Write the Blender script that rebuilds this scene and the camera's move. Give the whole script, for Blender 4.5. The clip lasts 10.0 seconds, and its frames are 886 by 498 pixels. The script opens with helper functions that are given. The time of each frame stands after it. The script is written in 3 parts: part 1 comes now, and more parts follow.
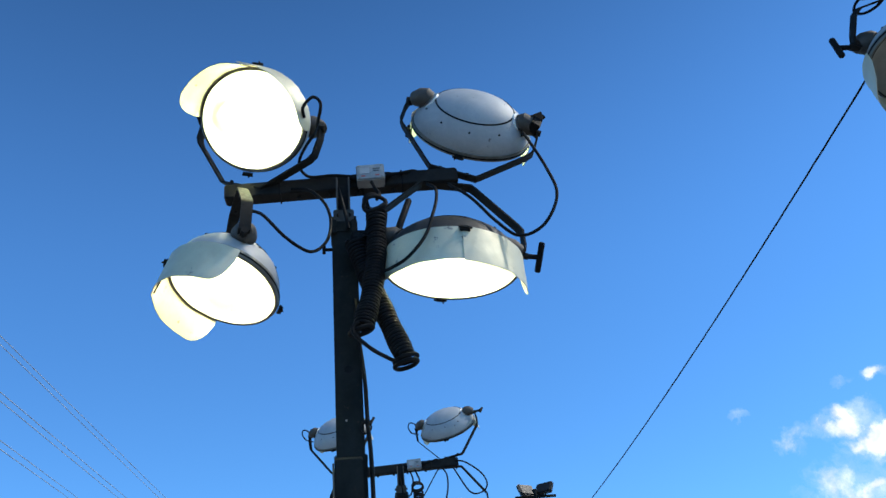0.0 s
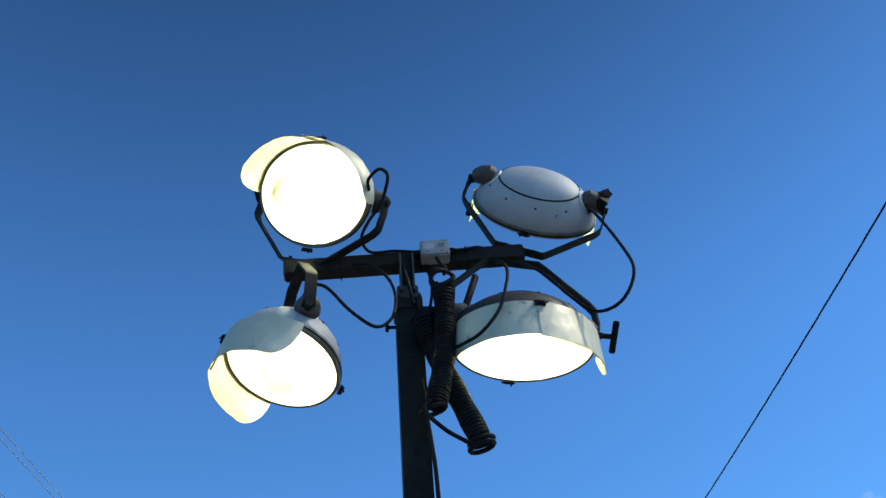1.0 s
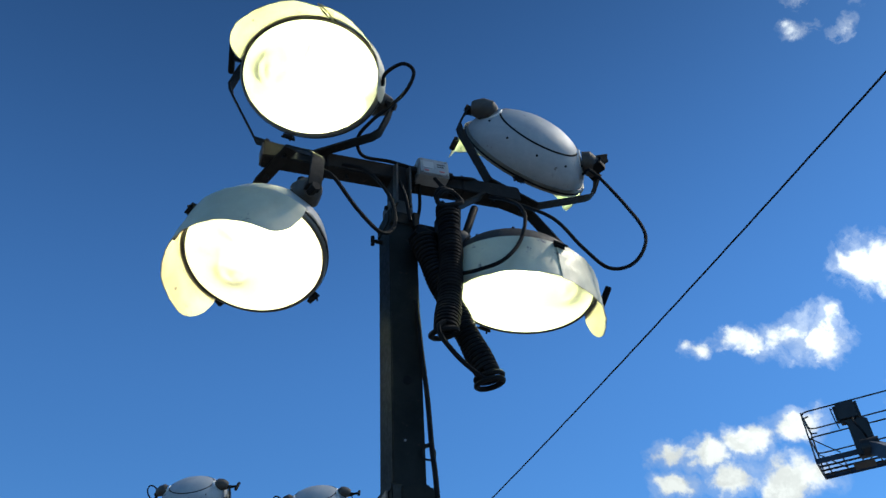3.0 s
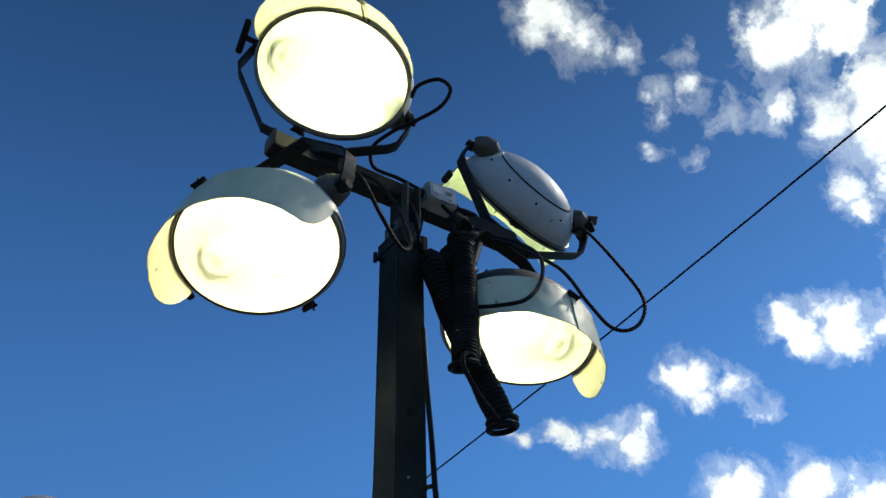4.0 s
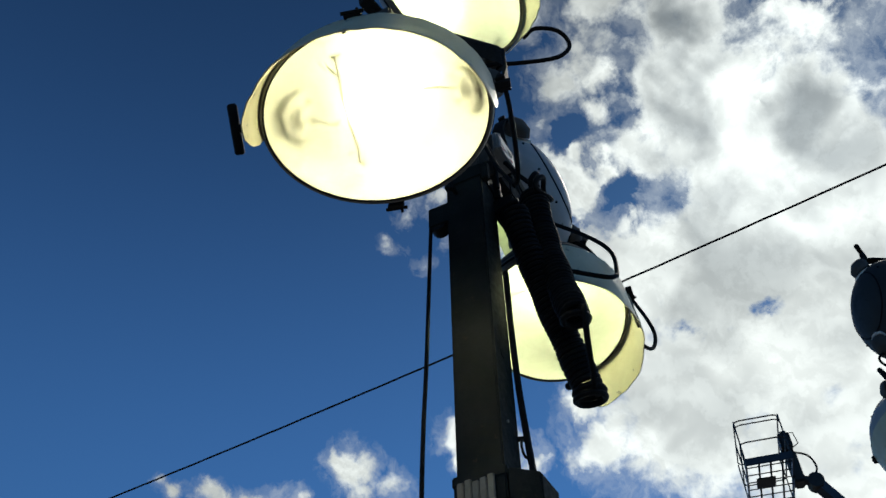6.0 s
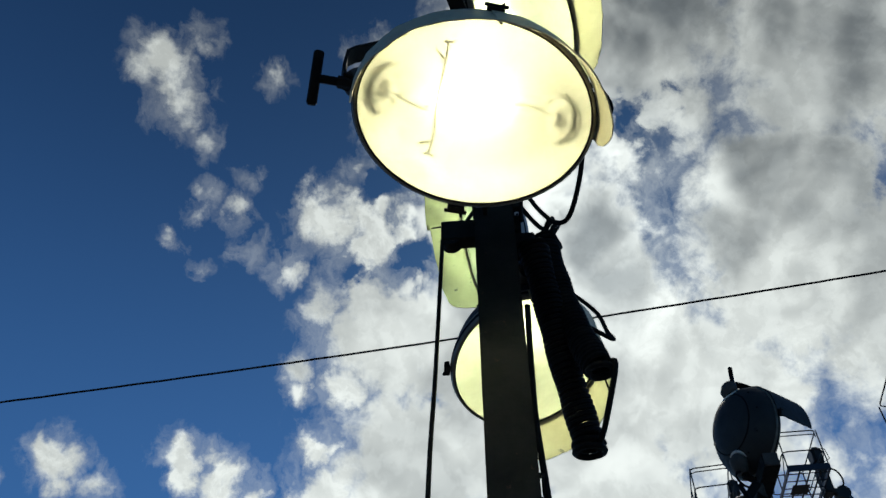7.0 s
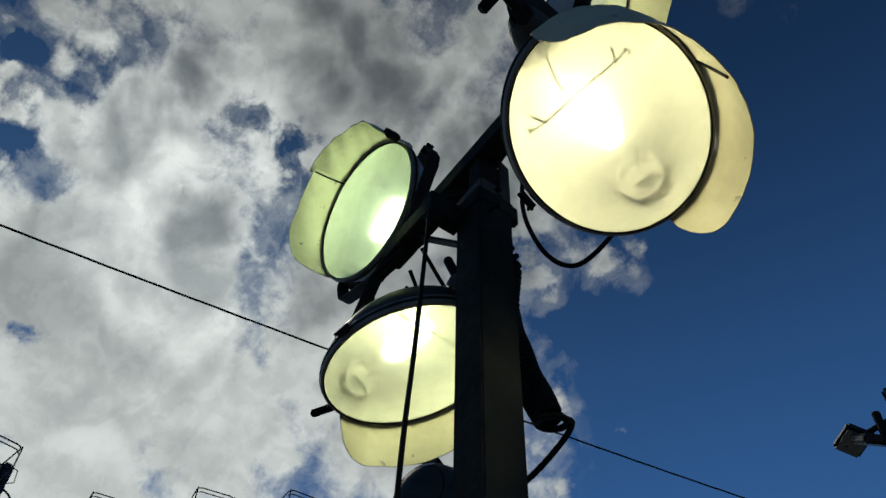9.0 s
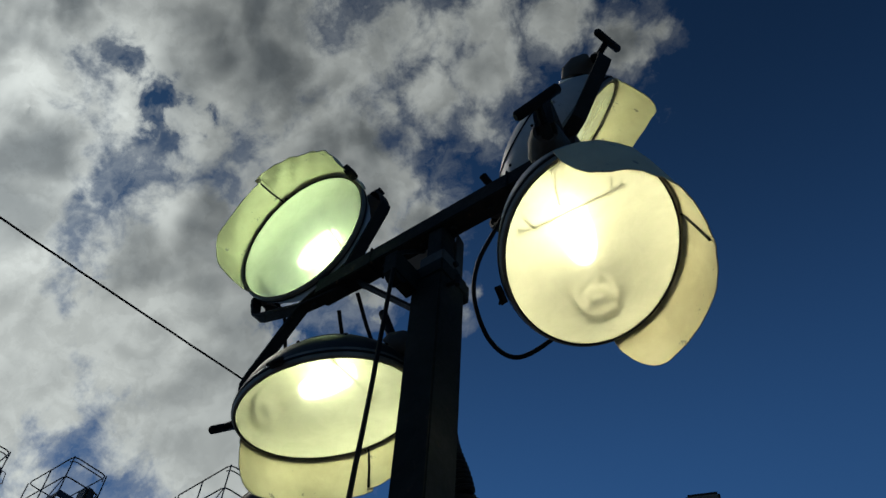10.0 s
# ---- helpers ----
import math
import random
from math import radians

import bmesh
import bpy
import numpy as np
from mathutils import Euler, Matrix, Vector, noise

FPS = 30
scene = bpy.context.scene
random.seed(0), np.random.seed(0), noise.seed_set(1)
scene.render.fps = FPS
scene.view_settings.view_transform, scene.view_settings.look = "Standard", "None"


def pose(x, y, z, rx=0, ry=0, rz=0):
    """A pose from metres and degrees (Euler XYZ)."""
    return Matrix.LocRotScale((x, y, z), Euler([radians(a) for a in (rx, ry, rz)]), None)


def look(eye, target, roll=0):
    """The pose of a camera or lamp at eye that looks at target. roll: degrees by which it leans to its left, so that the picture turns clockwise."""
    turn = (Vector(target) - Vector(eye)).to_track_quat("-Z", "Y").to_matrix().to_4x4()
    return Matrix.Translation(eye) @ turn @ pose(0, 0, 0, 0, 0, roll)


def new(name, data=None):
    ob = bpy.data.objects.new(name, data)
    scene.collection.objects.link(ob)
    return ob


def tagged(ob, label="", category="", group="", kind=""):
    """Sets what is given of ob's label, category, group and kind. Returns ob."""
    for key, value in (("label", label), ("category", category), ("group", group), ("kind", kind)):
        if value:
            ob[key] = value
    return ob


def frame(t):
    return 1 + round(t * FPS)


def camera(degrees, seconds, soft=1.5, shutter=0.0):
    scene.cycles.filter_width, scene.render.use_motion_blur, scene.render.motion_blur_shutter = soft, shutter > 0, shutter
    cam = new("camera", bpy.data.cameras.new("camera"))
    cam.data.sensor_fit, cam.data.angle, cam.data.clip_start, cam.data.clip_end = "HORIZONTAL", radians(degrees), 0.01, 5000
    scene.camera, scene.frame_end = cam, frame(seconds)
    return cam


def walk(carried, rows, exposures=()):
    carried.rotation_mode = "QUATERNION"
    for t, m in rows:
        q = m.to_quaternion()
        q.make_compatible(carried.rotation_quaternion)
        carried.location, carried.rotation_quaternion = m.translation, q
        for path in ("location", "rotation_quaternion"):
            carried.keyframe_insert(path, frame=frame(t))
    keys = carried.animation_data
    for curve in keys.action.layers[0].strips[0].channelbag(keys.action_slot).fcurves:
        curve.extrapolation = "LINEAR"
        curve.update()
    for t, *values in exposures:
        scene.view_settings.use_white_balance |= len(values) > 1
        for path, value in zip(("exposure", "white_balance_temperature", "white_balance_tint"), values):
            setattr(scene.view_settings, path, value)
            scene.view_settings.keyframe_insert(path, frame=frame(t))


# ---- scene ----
cam = camera(55.6, 10.0)
PATH = [
    (0, (0.002, -3.288, 1.577), (0.349, -0.745, 3.132), -5.80),
    (0.5, (-0.129, -3.269, 1.593), (0.214, -0.836, 3.314), -5.78),
    (1, (-0.214, -3.050, 1.580), (0.086, -0.724, 3.451), -5.25),
    (1.5, (-0.400, -2.890, 1.583), (-0.090, -0.603, 3.500), -3.34),
    (2, (-0.682, -2.778, 1.564), (-0.171, -0.512, 3.463), -2.69),
    (2.5, (-0.789, -2.598, 1.540), (-0.013, -0.378, 3.403), -2.77),
    (2.7, (-0.810, -2.520, 1.575), (0.049, -0.307, 3.409), -3.20),
    (3.8, (-1.265, -1.979, 1.633), (0.066, -0.131, 3.586), -2.60),
    (4, (-1.290, -1.894, 1.658), (0.095, -0.124, 3.645), -2.08),
    (4.5, (-1.316, -1.597, 1.670), (0.141, -0.016, 3.763), -1.44),
    (5, (-1.474, -1.325, 1.653), (0.085, 0.117, 3.772), -0.81),
    (5.5, (-1.612, -1.036, 1.611), (0.153, 0.178, 3.712), -1.66),
    (5.7, (-1.610, -0.918, 1.597), (0.217, 0.202, 3.697), -1.49),
    (6.8, (-1.747, -0.095, 1.625), (0.217, 0.220, 3.870), -1.50),
    (7, (-1.724, 0.004, 1.606), (0.273, 0.188, 3.837), -0.18),
    (7.5, (-1.557, 0.273, 1.644), (0.438, 0.118, 3.880), -0.62),
    (8, (-1.468, 0.584, 1.632), (0.479, 0.124, 3.867), 2.03),
    (8.5, (-1.332, 0.826, 1.651), (0.517, -0.054, 3.843), 1.91),
    (9, (-1.207, 0.975, 1.690), (0.392, -0.125, 3.978), 2.05),
    (9.5, (-1.111, 1.217, 1.709), (0.226, -0.080, 4.060), 3.91),
    (10, (-1.088, 1.332, 1.712), (0.093, -0.124, 4.054), 4.31),
]
EXPOSURE = [(0, .28), (0.5, .10), (1, .08), (1.5, .12), (2.5, -.1), (4, -.48), (5, -.82), (5.5, -1.05), (7, -1.48), (8, -1.63), (8.5, -1.78), (9, -1.92), (9.5, -2.02), (10, -2.04)]
walk(cam, [(t, look(eye, target, roll)) for t, eye, target, roll in PATH], EXPOSURE)

# ---- sky, clouds and sun ----
SUN_AZ, SUN_EL = 97.0, 50.0   # clockwise from +y, above the horizon
to_sun = Vector((math.sin(radians(SUN_AZ)) * math.cos(radians(SUN_EL)), math.cos(radians(SUN_AZ)) * math.cos(radians(SUN_EL)), math.sin(radians(SUN_EL))))


class Graph:
    """Short hand for a node tree."""

    def __init__(self, tree):
        self.tree = tree

    def node(self, kind, **settings):
        n = self.tree.nodes.new(kind)
        for key, value in settings.items():
            if key == "operation":
                n.operation = value
            elif key == "blend":
                n.blend_type = value
            elif key == "ease":
                n.interpolation_type = value
        return n

    def plug(self, value, socket):
        if isinstance(value, bpy.types.NodeSocket):
            self.tree.links.new(value, socket)
        else:
            socket.default_value = value

    def math(self, op, a, b=0.0, clamp=False):
        n = self.node("ShaderNodeMath", operation=op)
        n.use_clamp = clamp
        self.plug(a, n.inputs[0])
        self.plug(b, n.inputs[1])
        return n.outputs[0]

    def vec(self, op, a, b=(0, 0, 0)):
        n = self.node("ShaderNodeVectorMath", operation=op)
        self.plug(a, n.inputs[0])
        self.plug(b, n.inputs[1])
        return n.outputs["Value"] if op in ("DOT_PRODUCT", "LENGTH", "DISTANCE") else n.outputs[0]

    def ramp(self, value, low, high, to_low=0.0, to_high=1.0, kind="SMOOTHSTEP"):
        n = self.node("ShaderNodeMapRange", ease=kind)
        for i, v in enumerate((value, low, high, to_low, to_high)):
            self.plug(v, n.inputs[i])
        return n.outputs[0]

    def noise(self, vector, scale, detail=6.0, rough=0.55, warp=0.0):
        n = self.node("ShaderNodeTexNoise")
        self.plug(vector, n.inputs["Vector"])
        n.inputs["Scale"].default_value = scale
        n.inputs["Detail"].default_value = detail
        n.inputs["Roughness"].default_value = rough
        n.inputs["Distortion"].default_value = warp
        return n.outputs[0]

    def mix(self, fac, a, b, blend="MIX"):
        n = self.node("ShaderNodeMix")
        n.data_type, n.blend_type = "RGBA", blend
        self.plug(fac, n.inputs[0])
        self.plug(a, n.inputs[6])
        self.plug(b, n.inputs[7])
        return n.outputs[2]


# Clouds: place overhead (x, y over height), size as an angle, weight.
LOW_CLOUDS = [
    (1.27, 1.33, .016, .75), (1.35, 1.27, .023, .9), (1.41, 1.21, .028, 1), (1.52, 1.23, .033, 1), (1.38, 1.14, .013, .7), (1.56, 1.88, .022, .9), (1.65, 1.82, .029, 1), (1.72, 1.71, .028, 1),
    (1.81, 1.61, .026, 1), (1.72, 2.09, .024, 1), (1.89, 2.01, .034, 1), (2.06, 1.93, .038, 1), (.84, .51, .016, .55), (1.42, 2.88, .01, .6), (1.66, 2.56, .01, .6), (1.78, 2.53, .014, .8),
    (1.81, 3.2, .021, .55), (1.94, 3.02, .025, .85), (2.22, 3.27, .03, 1), (2.56, 3.96, .019, .8), (2.37, 4.13, .008, .6), (2.57, 4.11, .05, .68), (2.6, .7, .07, .9),
]
MIDDLE_CLOUDS = [
    (.54, .4, .03, .6), (.61, .41, .024, .55), (.51, .35, .017, .5), (.57, .28, .019, .6), (.8, .23, .039, 1), (.89, .21, .035, 1), (.85, .14, .027, 1), (.78, .27, .021, .8),
    (.78, .39, .019, .62), (.79, .45, .016, .5), (.87, .39, .023, .65), (.93, .34, .021, .72), (.9, .48, .014, .6), (1.51, .61, .031, 1), (1.47, .68, .023, .95), (1.56, .55, .021, .9),
    (1.47, .95, .02, .8), (1.5, .88, .019, .7), (1.65, .91, .016, .7), (1.96, .69, .021, 1), (2.09, .69, .019, 1), (1.49, 1.15, .02, .85),
]
HIGH_CLOUDS = [
    (.74, .11, .02, .85), (.84, .06, .024, 1), (1.02, .14, .027, 1), (1.06, .22, .026, .95), (1.23, .38, .019, .85), (1.23, .29, .033, 1), (1.41, .38, .021, 1), (1.58, .43, .013, .8),
    (.67, .09, .033, .85), (.65, .05, .021, .6), (.83, .19, .041, 1), (.76, .22, .023, .8), (1.96, 1.25, .035, 1), (2.11, 1.1, .031, 1), (2.3, 1.04, .032, 1), (.57, .42, .038, .75),
    (.53, .42, .036, .8), (.82, .25, .04, .95), (.87, .18, .033, 1),
]
THIN_CLOUDS = [
    (.49, .36, .022, .45), (.75, .42, .019, .48), (.73, .36, .018, .46), (.9, .35, .022, .6), (.66, .4, .021, .5), (1.39, .93, .027, .9), (1.4, .68, .022, .9),
]
BANK_EDGE = [
    (.73, .19, .018, .7), (1.02, .3, .025, .9), (.99, .22, .027, .95), (.97, .14, .025, .9), (1.16, .37, .024, .9), (.64, .1, .031, .9), (.55, .14, .029, .75), (.57, .05, .038, .95),
    (1.58, .41, .033, 1), (.5, -.56, .037, .95), (.58, -.64, .024, .7), (.9, -.87, .029, .95), (1.25, -.98, .026, .8), (.36, -.3, .061, .9), (.36, -.4, .046, .85), (.45, -.31, .045, .85),
    (.1, -.48, .037, .6), (.29, -.34, .045, .8), (.29, -.41, .049, .95), (.33, -.48, .033, .8),
]
FAR_EDGE = [
    (.73, -.58, .03, 1), (.65, -.62, .035, 1), (.58, -.7, .02, .85), (.52, -.72, .014, .5), (.68, -.69, .019, .85), (.28, -.6, .024, .85), (.28, -.65, .018, .55), (.33, -.62, .016, .6),
    (.9, -.74, .021, .9), (.86, -.78, .021, .85), (.85, -.86, .01, .6), (1.01, -.84, .036, 1), (1.0, -.93, .023, .85), (1.16, -.92, .029, 1), (1.17, -1.01, .02, .85), (1.07, -1.03, .016, .7),
    (1.2, -1.24, .024, 1), (1.17, -1.33, .027, 1), (1.07, -1.42, .022, .9), (1.0, -1.34, .011, .6), (1.01, -1.49, .023, .9), (.86, -1.01, .006, .5),
]
UPPER_BANK = [
    (.66, .13, .037, .85), (.63, .07, .029, .8), (.75, .05, .022, .6), (.85, -.03, .081, 1.1), (.64, -.05, .062, 1.1), (.5, -.16, .069, 1.02), (.57, -.21, .048, 1.0), (.54, -.28, .054, 1.0),
    (.55, -.36, .038, .9), (.9, -.16, .077, 1.1), (1.2, -.26, .087, 1.1), (.38, -.29, .018, .6), (.42, -.38, .024, .7), (.31, -.37, .037, .82), (.25, -.36, .044, .9), (.18, -.4, .039, .9),
    (.12, -.48, .038, .9), (.08, -.49, .021, .7), (.35, -.41, .022, .7), (.48, -.48, .029, .75), (.12, -.59, .013, .4), (.56, -.75, .017, .5), (.49, -.61, .02, .65), (.43, -.3, .059, .72),
]
CLOUD_BANK = [
    (.78, -.03, .089, 1.1), (.52, -.02, .07, 1.05), (1.1, .19, .084, 1.15), (1.12, -.01, .119, 1.2), (1.49, .16, .112, 1.2), (1.44, -.16, .13, 1.2), (.61, -.44, .12, 1.1), (.87, -.46, .13, 1.15),
    (1.08, -.71, .121, 1.15), (1.08, -.87, .062, 1.1), (.57, -.18, .156, 1.15), (.85, .05, .056, 1.0), (.89, -.05, .082, 1.1), (.56, -.14, .082, 1.05), (1.05, -.15, .113, 1.15), (1.13, .15, .056, 1.0),
    (1.2, .11, .058, 1.1), (1.46, .13, .073, 1.1), (1.35, -.11, .116, 1.15), (1.67, .02, .077, 1.1), (1.9, -.2, .18, 1.1), (2.2, -.9, .15, 1.0), (1.32, -.39, .111, 1.15), (1.04, -.47, .088, 1.15),
]
GAPS = [
    (.67, -.23, .027, .75), (.64, -.25, .019, .6), (.84, -.59, .017, .6), (.62, -.59, .02, .7), (.71, -.76, .026, .7), (.82, -.66, .015, .5), (.76, .17, .016, .7), (.94, .23, .017, .65),
    (.93, .13, .026, .8), (.95, .07, .016, .45), (.67, -.13, .023, .55), (1.29, .13, .014, .4), (1.28, -.01, .015, .5), (.67, -.21, .027, .9), (.66, -.14, .017, .55), (.73, -.22, .015, .45),
    (.74, .07, .02, .45),
]

world = bpy.data.worlds.new("sky")
scene.world = world
world.use_nodes = True
g = Graph(world.node_tree)
sky = g.node("ShaderNodeTexSky")
sky.sky_type, sky.sun_disc = "NISHITA", False
sky.sun_elevation, sky.sun_rotation = radians(SUN_EL), radians(SUN_AZ)
sky.altitude, sky.air_density, sky.dust_density, sky.ozone_density = 200, 1.0, 0.15, 4.0
way = g.vec("NORMALIZE", g.node("ShaderNodeTexCoord").outputs["Generated"])
parts3 = g.node("ShaderNodeSeparateXYZ")
g.plug(way, parts3.inputs[0])
height = g.math("MAXIMUM", parts3.outputs[2], 0.06)
flat = g.node("ShaderNodeCombineXYZ")
g.plug(g.math("DIVIDE", parts3.outputs[0], height), flat.inputs[0])
g.plug(g.math("DIVIDE", parts3.outputs[1], height), flat.inputs[1])
plane = flat.outputs[0]
# ragged edges: the direction is pushed about before the distance is taken
push = g.node("ShaderNodeTexNoise")
g.plug(way, push.inputs["Vector"])
push.inputs["Scale"].default_value, push.inputs["Detail"].default_value, push.inputs["Roughness"].default_value = 20.0, 6.0, 0.60
bent = g.vec("ADD", way, g.vec("MULTIPLY", g.vec("SUBTRACT", push.outputs[1], (.5, .5, .5)), (.060, .060, .060)))


def cover(rows, squash=1.0):
    total = None
    where = bent if squash == 1.0 else g.vec("MULTIPLY", bent, (1, 1, squash))
    for x, y, size, weight in rows:
        place = Vector((x, y, 1)).normalized()
        here = g.ramp(g.vec("DISTANCE", where, (place.x, place.y, place.z * squash)), 0.0, size * 2.0, weight, 0.0)
        total = here if total is None else g.math("MAXIMUM", total, here)
    return total


puffs = g.math("MAXIMUM", g.math("MAXIMUM", cover(HIGH_CLOUDS), cover(LOW_CLOUDS, 1.7)), g.math("MAXIMUM", cover(MIDDLE_CLOUDS), cover(THIN_CLOUDS)))
bank = g.math("MAXIMUM", cover(CLOUD_BANK), g.math("MAXIMUM", g.math("MAXIMUM", cover(BANK_EDGE), cover(FAR_EDGE)), cover(UPPER_BANK)))
mass = g.math("SUBTRACT", g.math("MAXIMUM", puffs, bank), g.math("MULTIPLY", cover(GAPS), g.ramp(g.noise(way, 24.0, 6.0, 0.6, 0.3), 0.36, 0.60, 0.25, 1.25)))
fine = g.noise(way, 20.0, 11.0, 0.62, 0.2)
coarse = g.noise(g.vec("ADD", way, (3.1, 7.7, 0)), 7.0, 6.0, 0.55, 0.2)
curls = g.math("ADD", g.math("MULTIPLY", g.math("SUBTRACT", fine, 0.5), g.ramp(bank, 0.25, 1.0, 2.0, 1.35)), g.math("MULTIPLY", g.math("SUBTRACT", coarse, 0.5), 0.9))
billow = g.math("ADD", mass, g.math("MULTIPLY", curls, g.ramp(g.math("MAXIMUM", puffs, bank), 0.0, 0.4)))
# a dense core inside a thin, drawn-out veil
wisps = g.noise(g.vec("MULTIPLY", bent, (1.0, 1.6, 1.0)), 26.0, 8.0, 0.62, 0.3)
haze = g.ramp(g.math("ADD", mass, g.math("MULTIPLY", g.math("SUBTRACT", wisps, 0.5), g.ramp(mass, 0.0, 0.3, 0.0, 1.9))), 0.15, 0.95, 0.0, 0.34, "LINEAR")
cloud = g.math("MAXIMUM", g.ramp(billow, 0.30, g.ramp(g.math("MAXIMUM", puffs, bank), 0.35, 0.90, 1.15, 0.84), 0.0, 0.98), haze)
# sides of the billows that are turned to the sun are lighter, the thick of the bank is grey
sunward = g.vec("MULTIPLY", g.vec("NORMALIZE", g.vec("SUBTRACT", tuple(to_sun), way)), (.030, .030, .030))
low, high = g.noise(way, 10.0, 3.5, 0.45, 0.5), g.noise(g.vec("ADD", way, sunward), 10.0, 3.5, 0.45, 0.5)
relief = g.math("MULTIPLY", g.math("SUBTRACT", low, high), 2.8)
# small billows on every cloud
small_low, small_high = g.noise(bent, 24.0, 7.0, 0.58, 0.2), g.noise(g.vec("ADD", bent, g.vec("MULTIPLY", sunward, (.45, .45, .45))), 24.0, 7.0, 0.58, 0.2)
crisp = g.ramp(g.math("SUBTRACT", small_low, small_high), -0.11, 0.11, g.ramp(bank, 0.4, 1.0, 1.09, 1.05), g.ramp(bank, 0.4, 1.0, 0.85, 0.92))
toward = g.vec("DOT_PRODUCT", way, tuple(to_sun))
near_sun = g.ramp(toward, 0.55, 1.0)
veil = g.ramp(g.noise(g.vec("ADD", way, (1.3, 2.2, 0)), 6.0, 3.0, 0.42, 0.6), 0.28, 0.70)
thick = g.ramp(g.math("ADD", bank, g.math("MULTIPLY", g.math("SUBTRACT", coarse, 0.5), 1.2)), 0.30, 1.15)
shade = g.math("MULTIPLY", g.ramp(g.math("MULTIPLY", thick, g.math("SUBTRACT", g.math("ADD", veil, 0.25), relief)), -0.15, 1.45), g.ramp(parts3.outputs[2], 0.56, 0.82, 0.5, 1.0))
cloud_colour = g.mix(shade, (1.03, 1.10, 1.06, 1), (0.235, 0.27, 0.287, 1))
cloud_light = g.math("ADD", 0.72, g.math("MULTIPLY", near_sun, 1.35))
glare = g.math("MULTIPLY", g.ramp(toward, 0.975, 1.0), 1.2)
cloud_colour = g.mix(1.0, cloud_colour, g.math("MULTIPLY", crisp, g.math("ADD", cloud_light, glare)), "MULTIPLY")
blue = g.mix(1.0, sky.outputs[0], (0.053, 0.102, 0.141, 1), "MULTIPLY")
# the sky pales towards the horizon
blue = g.mix(1.0, blue, g.ramp(parts3.outputs[2], 0.45, 1.0, 1.25, 0.44), "MULTIPLY")
cloud_colour = g.mix(1.0, cloud_colour, g.ramp(parts3.outputs[2], 0.40, 1.0, 1.25, 0.72), "MULTIPLY")
# and lightens away from the sun
blue = g.mix(1.0, blue, g.ramp(parts3.outputs[1], -0.45, -0.85, 1.0, 1.3), "MULTIPLY")
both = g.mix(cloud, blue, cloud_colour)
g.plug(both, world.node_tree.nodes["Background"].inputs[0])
world.node_tree.nodes["Background"].inputs[1].default_value = 1.0

sun = new("sun", bpy.data.lights.new("sun", "SUN"))
sun.data.energy, sun.data.angle, sun.data.color = 2.0, radians(2.0), (1.0, 0.94, 0.84)
sun.matrix_world = look(to_sun * 60, (0, 0, 0))


# ---- materials ----
def material(name, base, other, rough=0.5, metal=0.0, grain=40.0, stains=5.0, amount=0.5, bump=0.15, spots=None, gloss=0.5):
    """Two colours mixed at two scales, uneven gloss and fine relief; spots: colour of chips and rust."""
    m = bpy.data.materials.new(name)
    m.use_nodes = True
    q = Graph(m.node_tree)
    body = m.node_tree.nodes["Principled BSDF"]
    at = q.node("ShaderNodeTexCoord").outputs["Object"]
    big, small = q.noise(at, stains, 5.0, 0.6, 0.4), q.noise(at, grain, 4.0, 0.6)
    blend = q.ramp(q.math("ADD", q.math("MULTIPLY", big, 0.7), q.math("MULTIPLY", small, 0.3)), 0.5 - amount * 0.3, 0.5 + amount * 0.3)
    colour = q.mix(blend, (*base, 1), (*other, 1))
    if spots:
        chips = q.ramp(q.noise(q.vec("ADD", at, (5, 1, 3)), grain * 0.45, 6.0, 0.7), 0.62, 0.70)
        colour = q.mix(chips, colour, (*spots, 1))
    q.plug(colour, body.inputs["Base Color"])
    q.plug(q.ramp(small, 0.3, 0.7, rough * 0.85, min(1.0, rough * 1.2)), body.inputs["Roughness"])
    body.inputs["Metallic"].default_value = metal
    body.inputs["Specular IOR Level"].default_value = gloss
    b = q.node("ShaderNodeBump")
    b.inputs["Strength"].default_value, b.inputs["Distance"].default_value = bump, 0.004
    q.plug(small, b.inputs["Height"])
    q.plug(b.outputs[0], body.inputs["Normal"])
    return m


def glowing(name, colour, strength):
    m = bpy.data.materials.new(name)
    m.use_nodes = True
    body = m.node_tree.nodes["Principled BSDF"]
    body.inputs["Base Color"].default_value = (*colour, 1)
    body.inputs["Emission Color"].default_value, body.inputs["Emission Strength"].default_value = (*colour, 1), strength
    return m


MAST = material("black mast paint", (.010, .012, .011), (.023, .025, .022), 0.65, 0.0, 60, 6, 0.6, 0.25, (.040, .030, .022), 0.08)
STEEL = material("dark weathered steel", (.011, .011, .011), (.026, .024, .021), 0.65, 0.0, 70, 9, 0.7, 0.3, (.08, .052, .032), 0.10)
WORN = material("worn brown steel", (.045, .038, .031), (.10, .088, .074), 0.65, 0.2, 60, 12, 0.8, 0.35, (.05, .03, .02))
SHELL = material("weathered white enamel", (.33, .35, .36), (.44, .45, .45), 0.52, 0.0, 50, 5, 0.7, 0.12, (.16, .15, .14))
# darkened coat; on the near tower's upper head it stands for backlighting
DARKSHELL = material("darkened shell coat", (.020, .021, .021), (.040, .041, .040), 0.55, 0.0, 50, 5, 0.7, 0.12, (.015, .015, .015), 0.3)
SHEET = material("painted visor sheet", (.56, .52, .36), (.66, .63, .46), 0.44, 0.15, 38, 7, 0.7, 0.2, (.20, .19, .17))
BOWL = material("satin reflector", (.62, .62, .58), (.67, .67, .63), 0.55, 0.35, 8, 3, 0.9, 0.0)
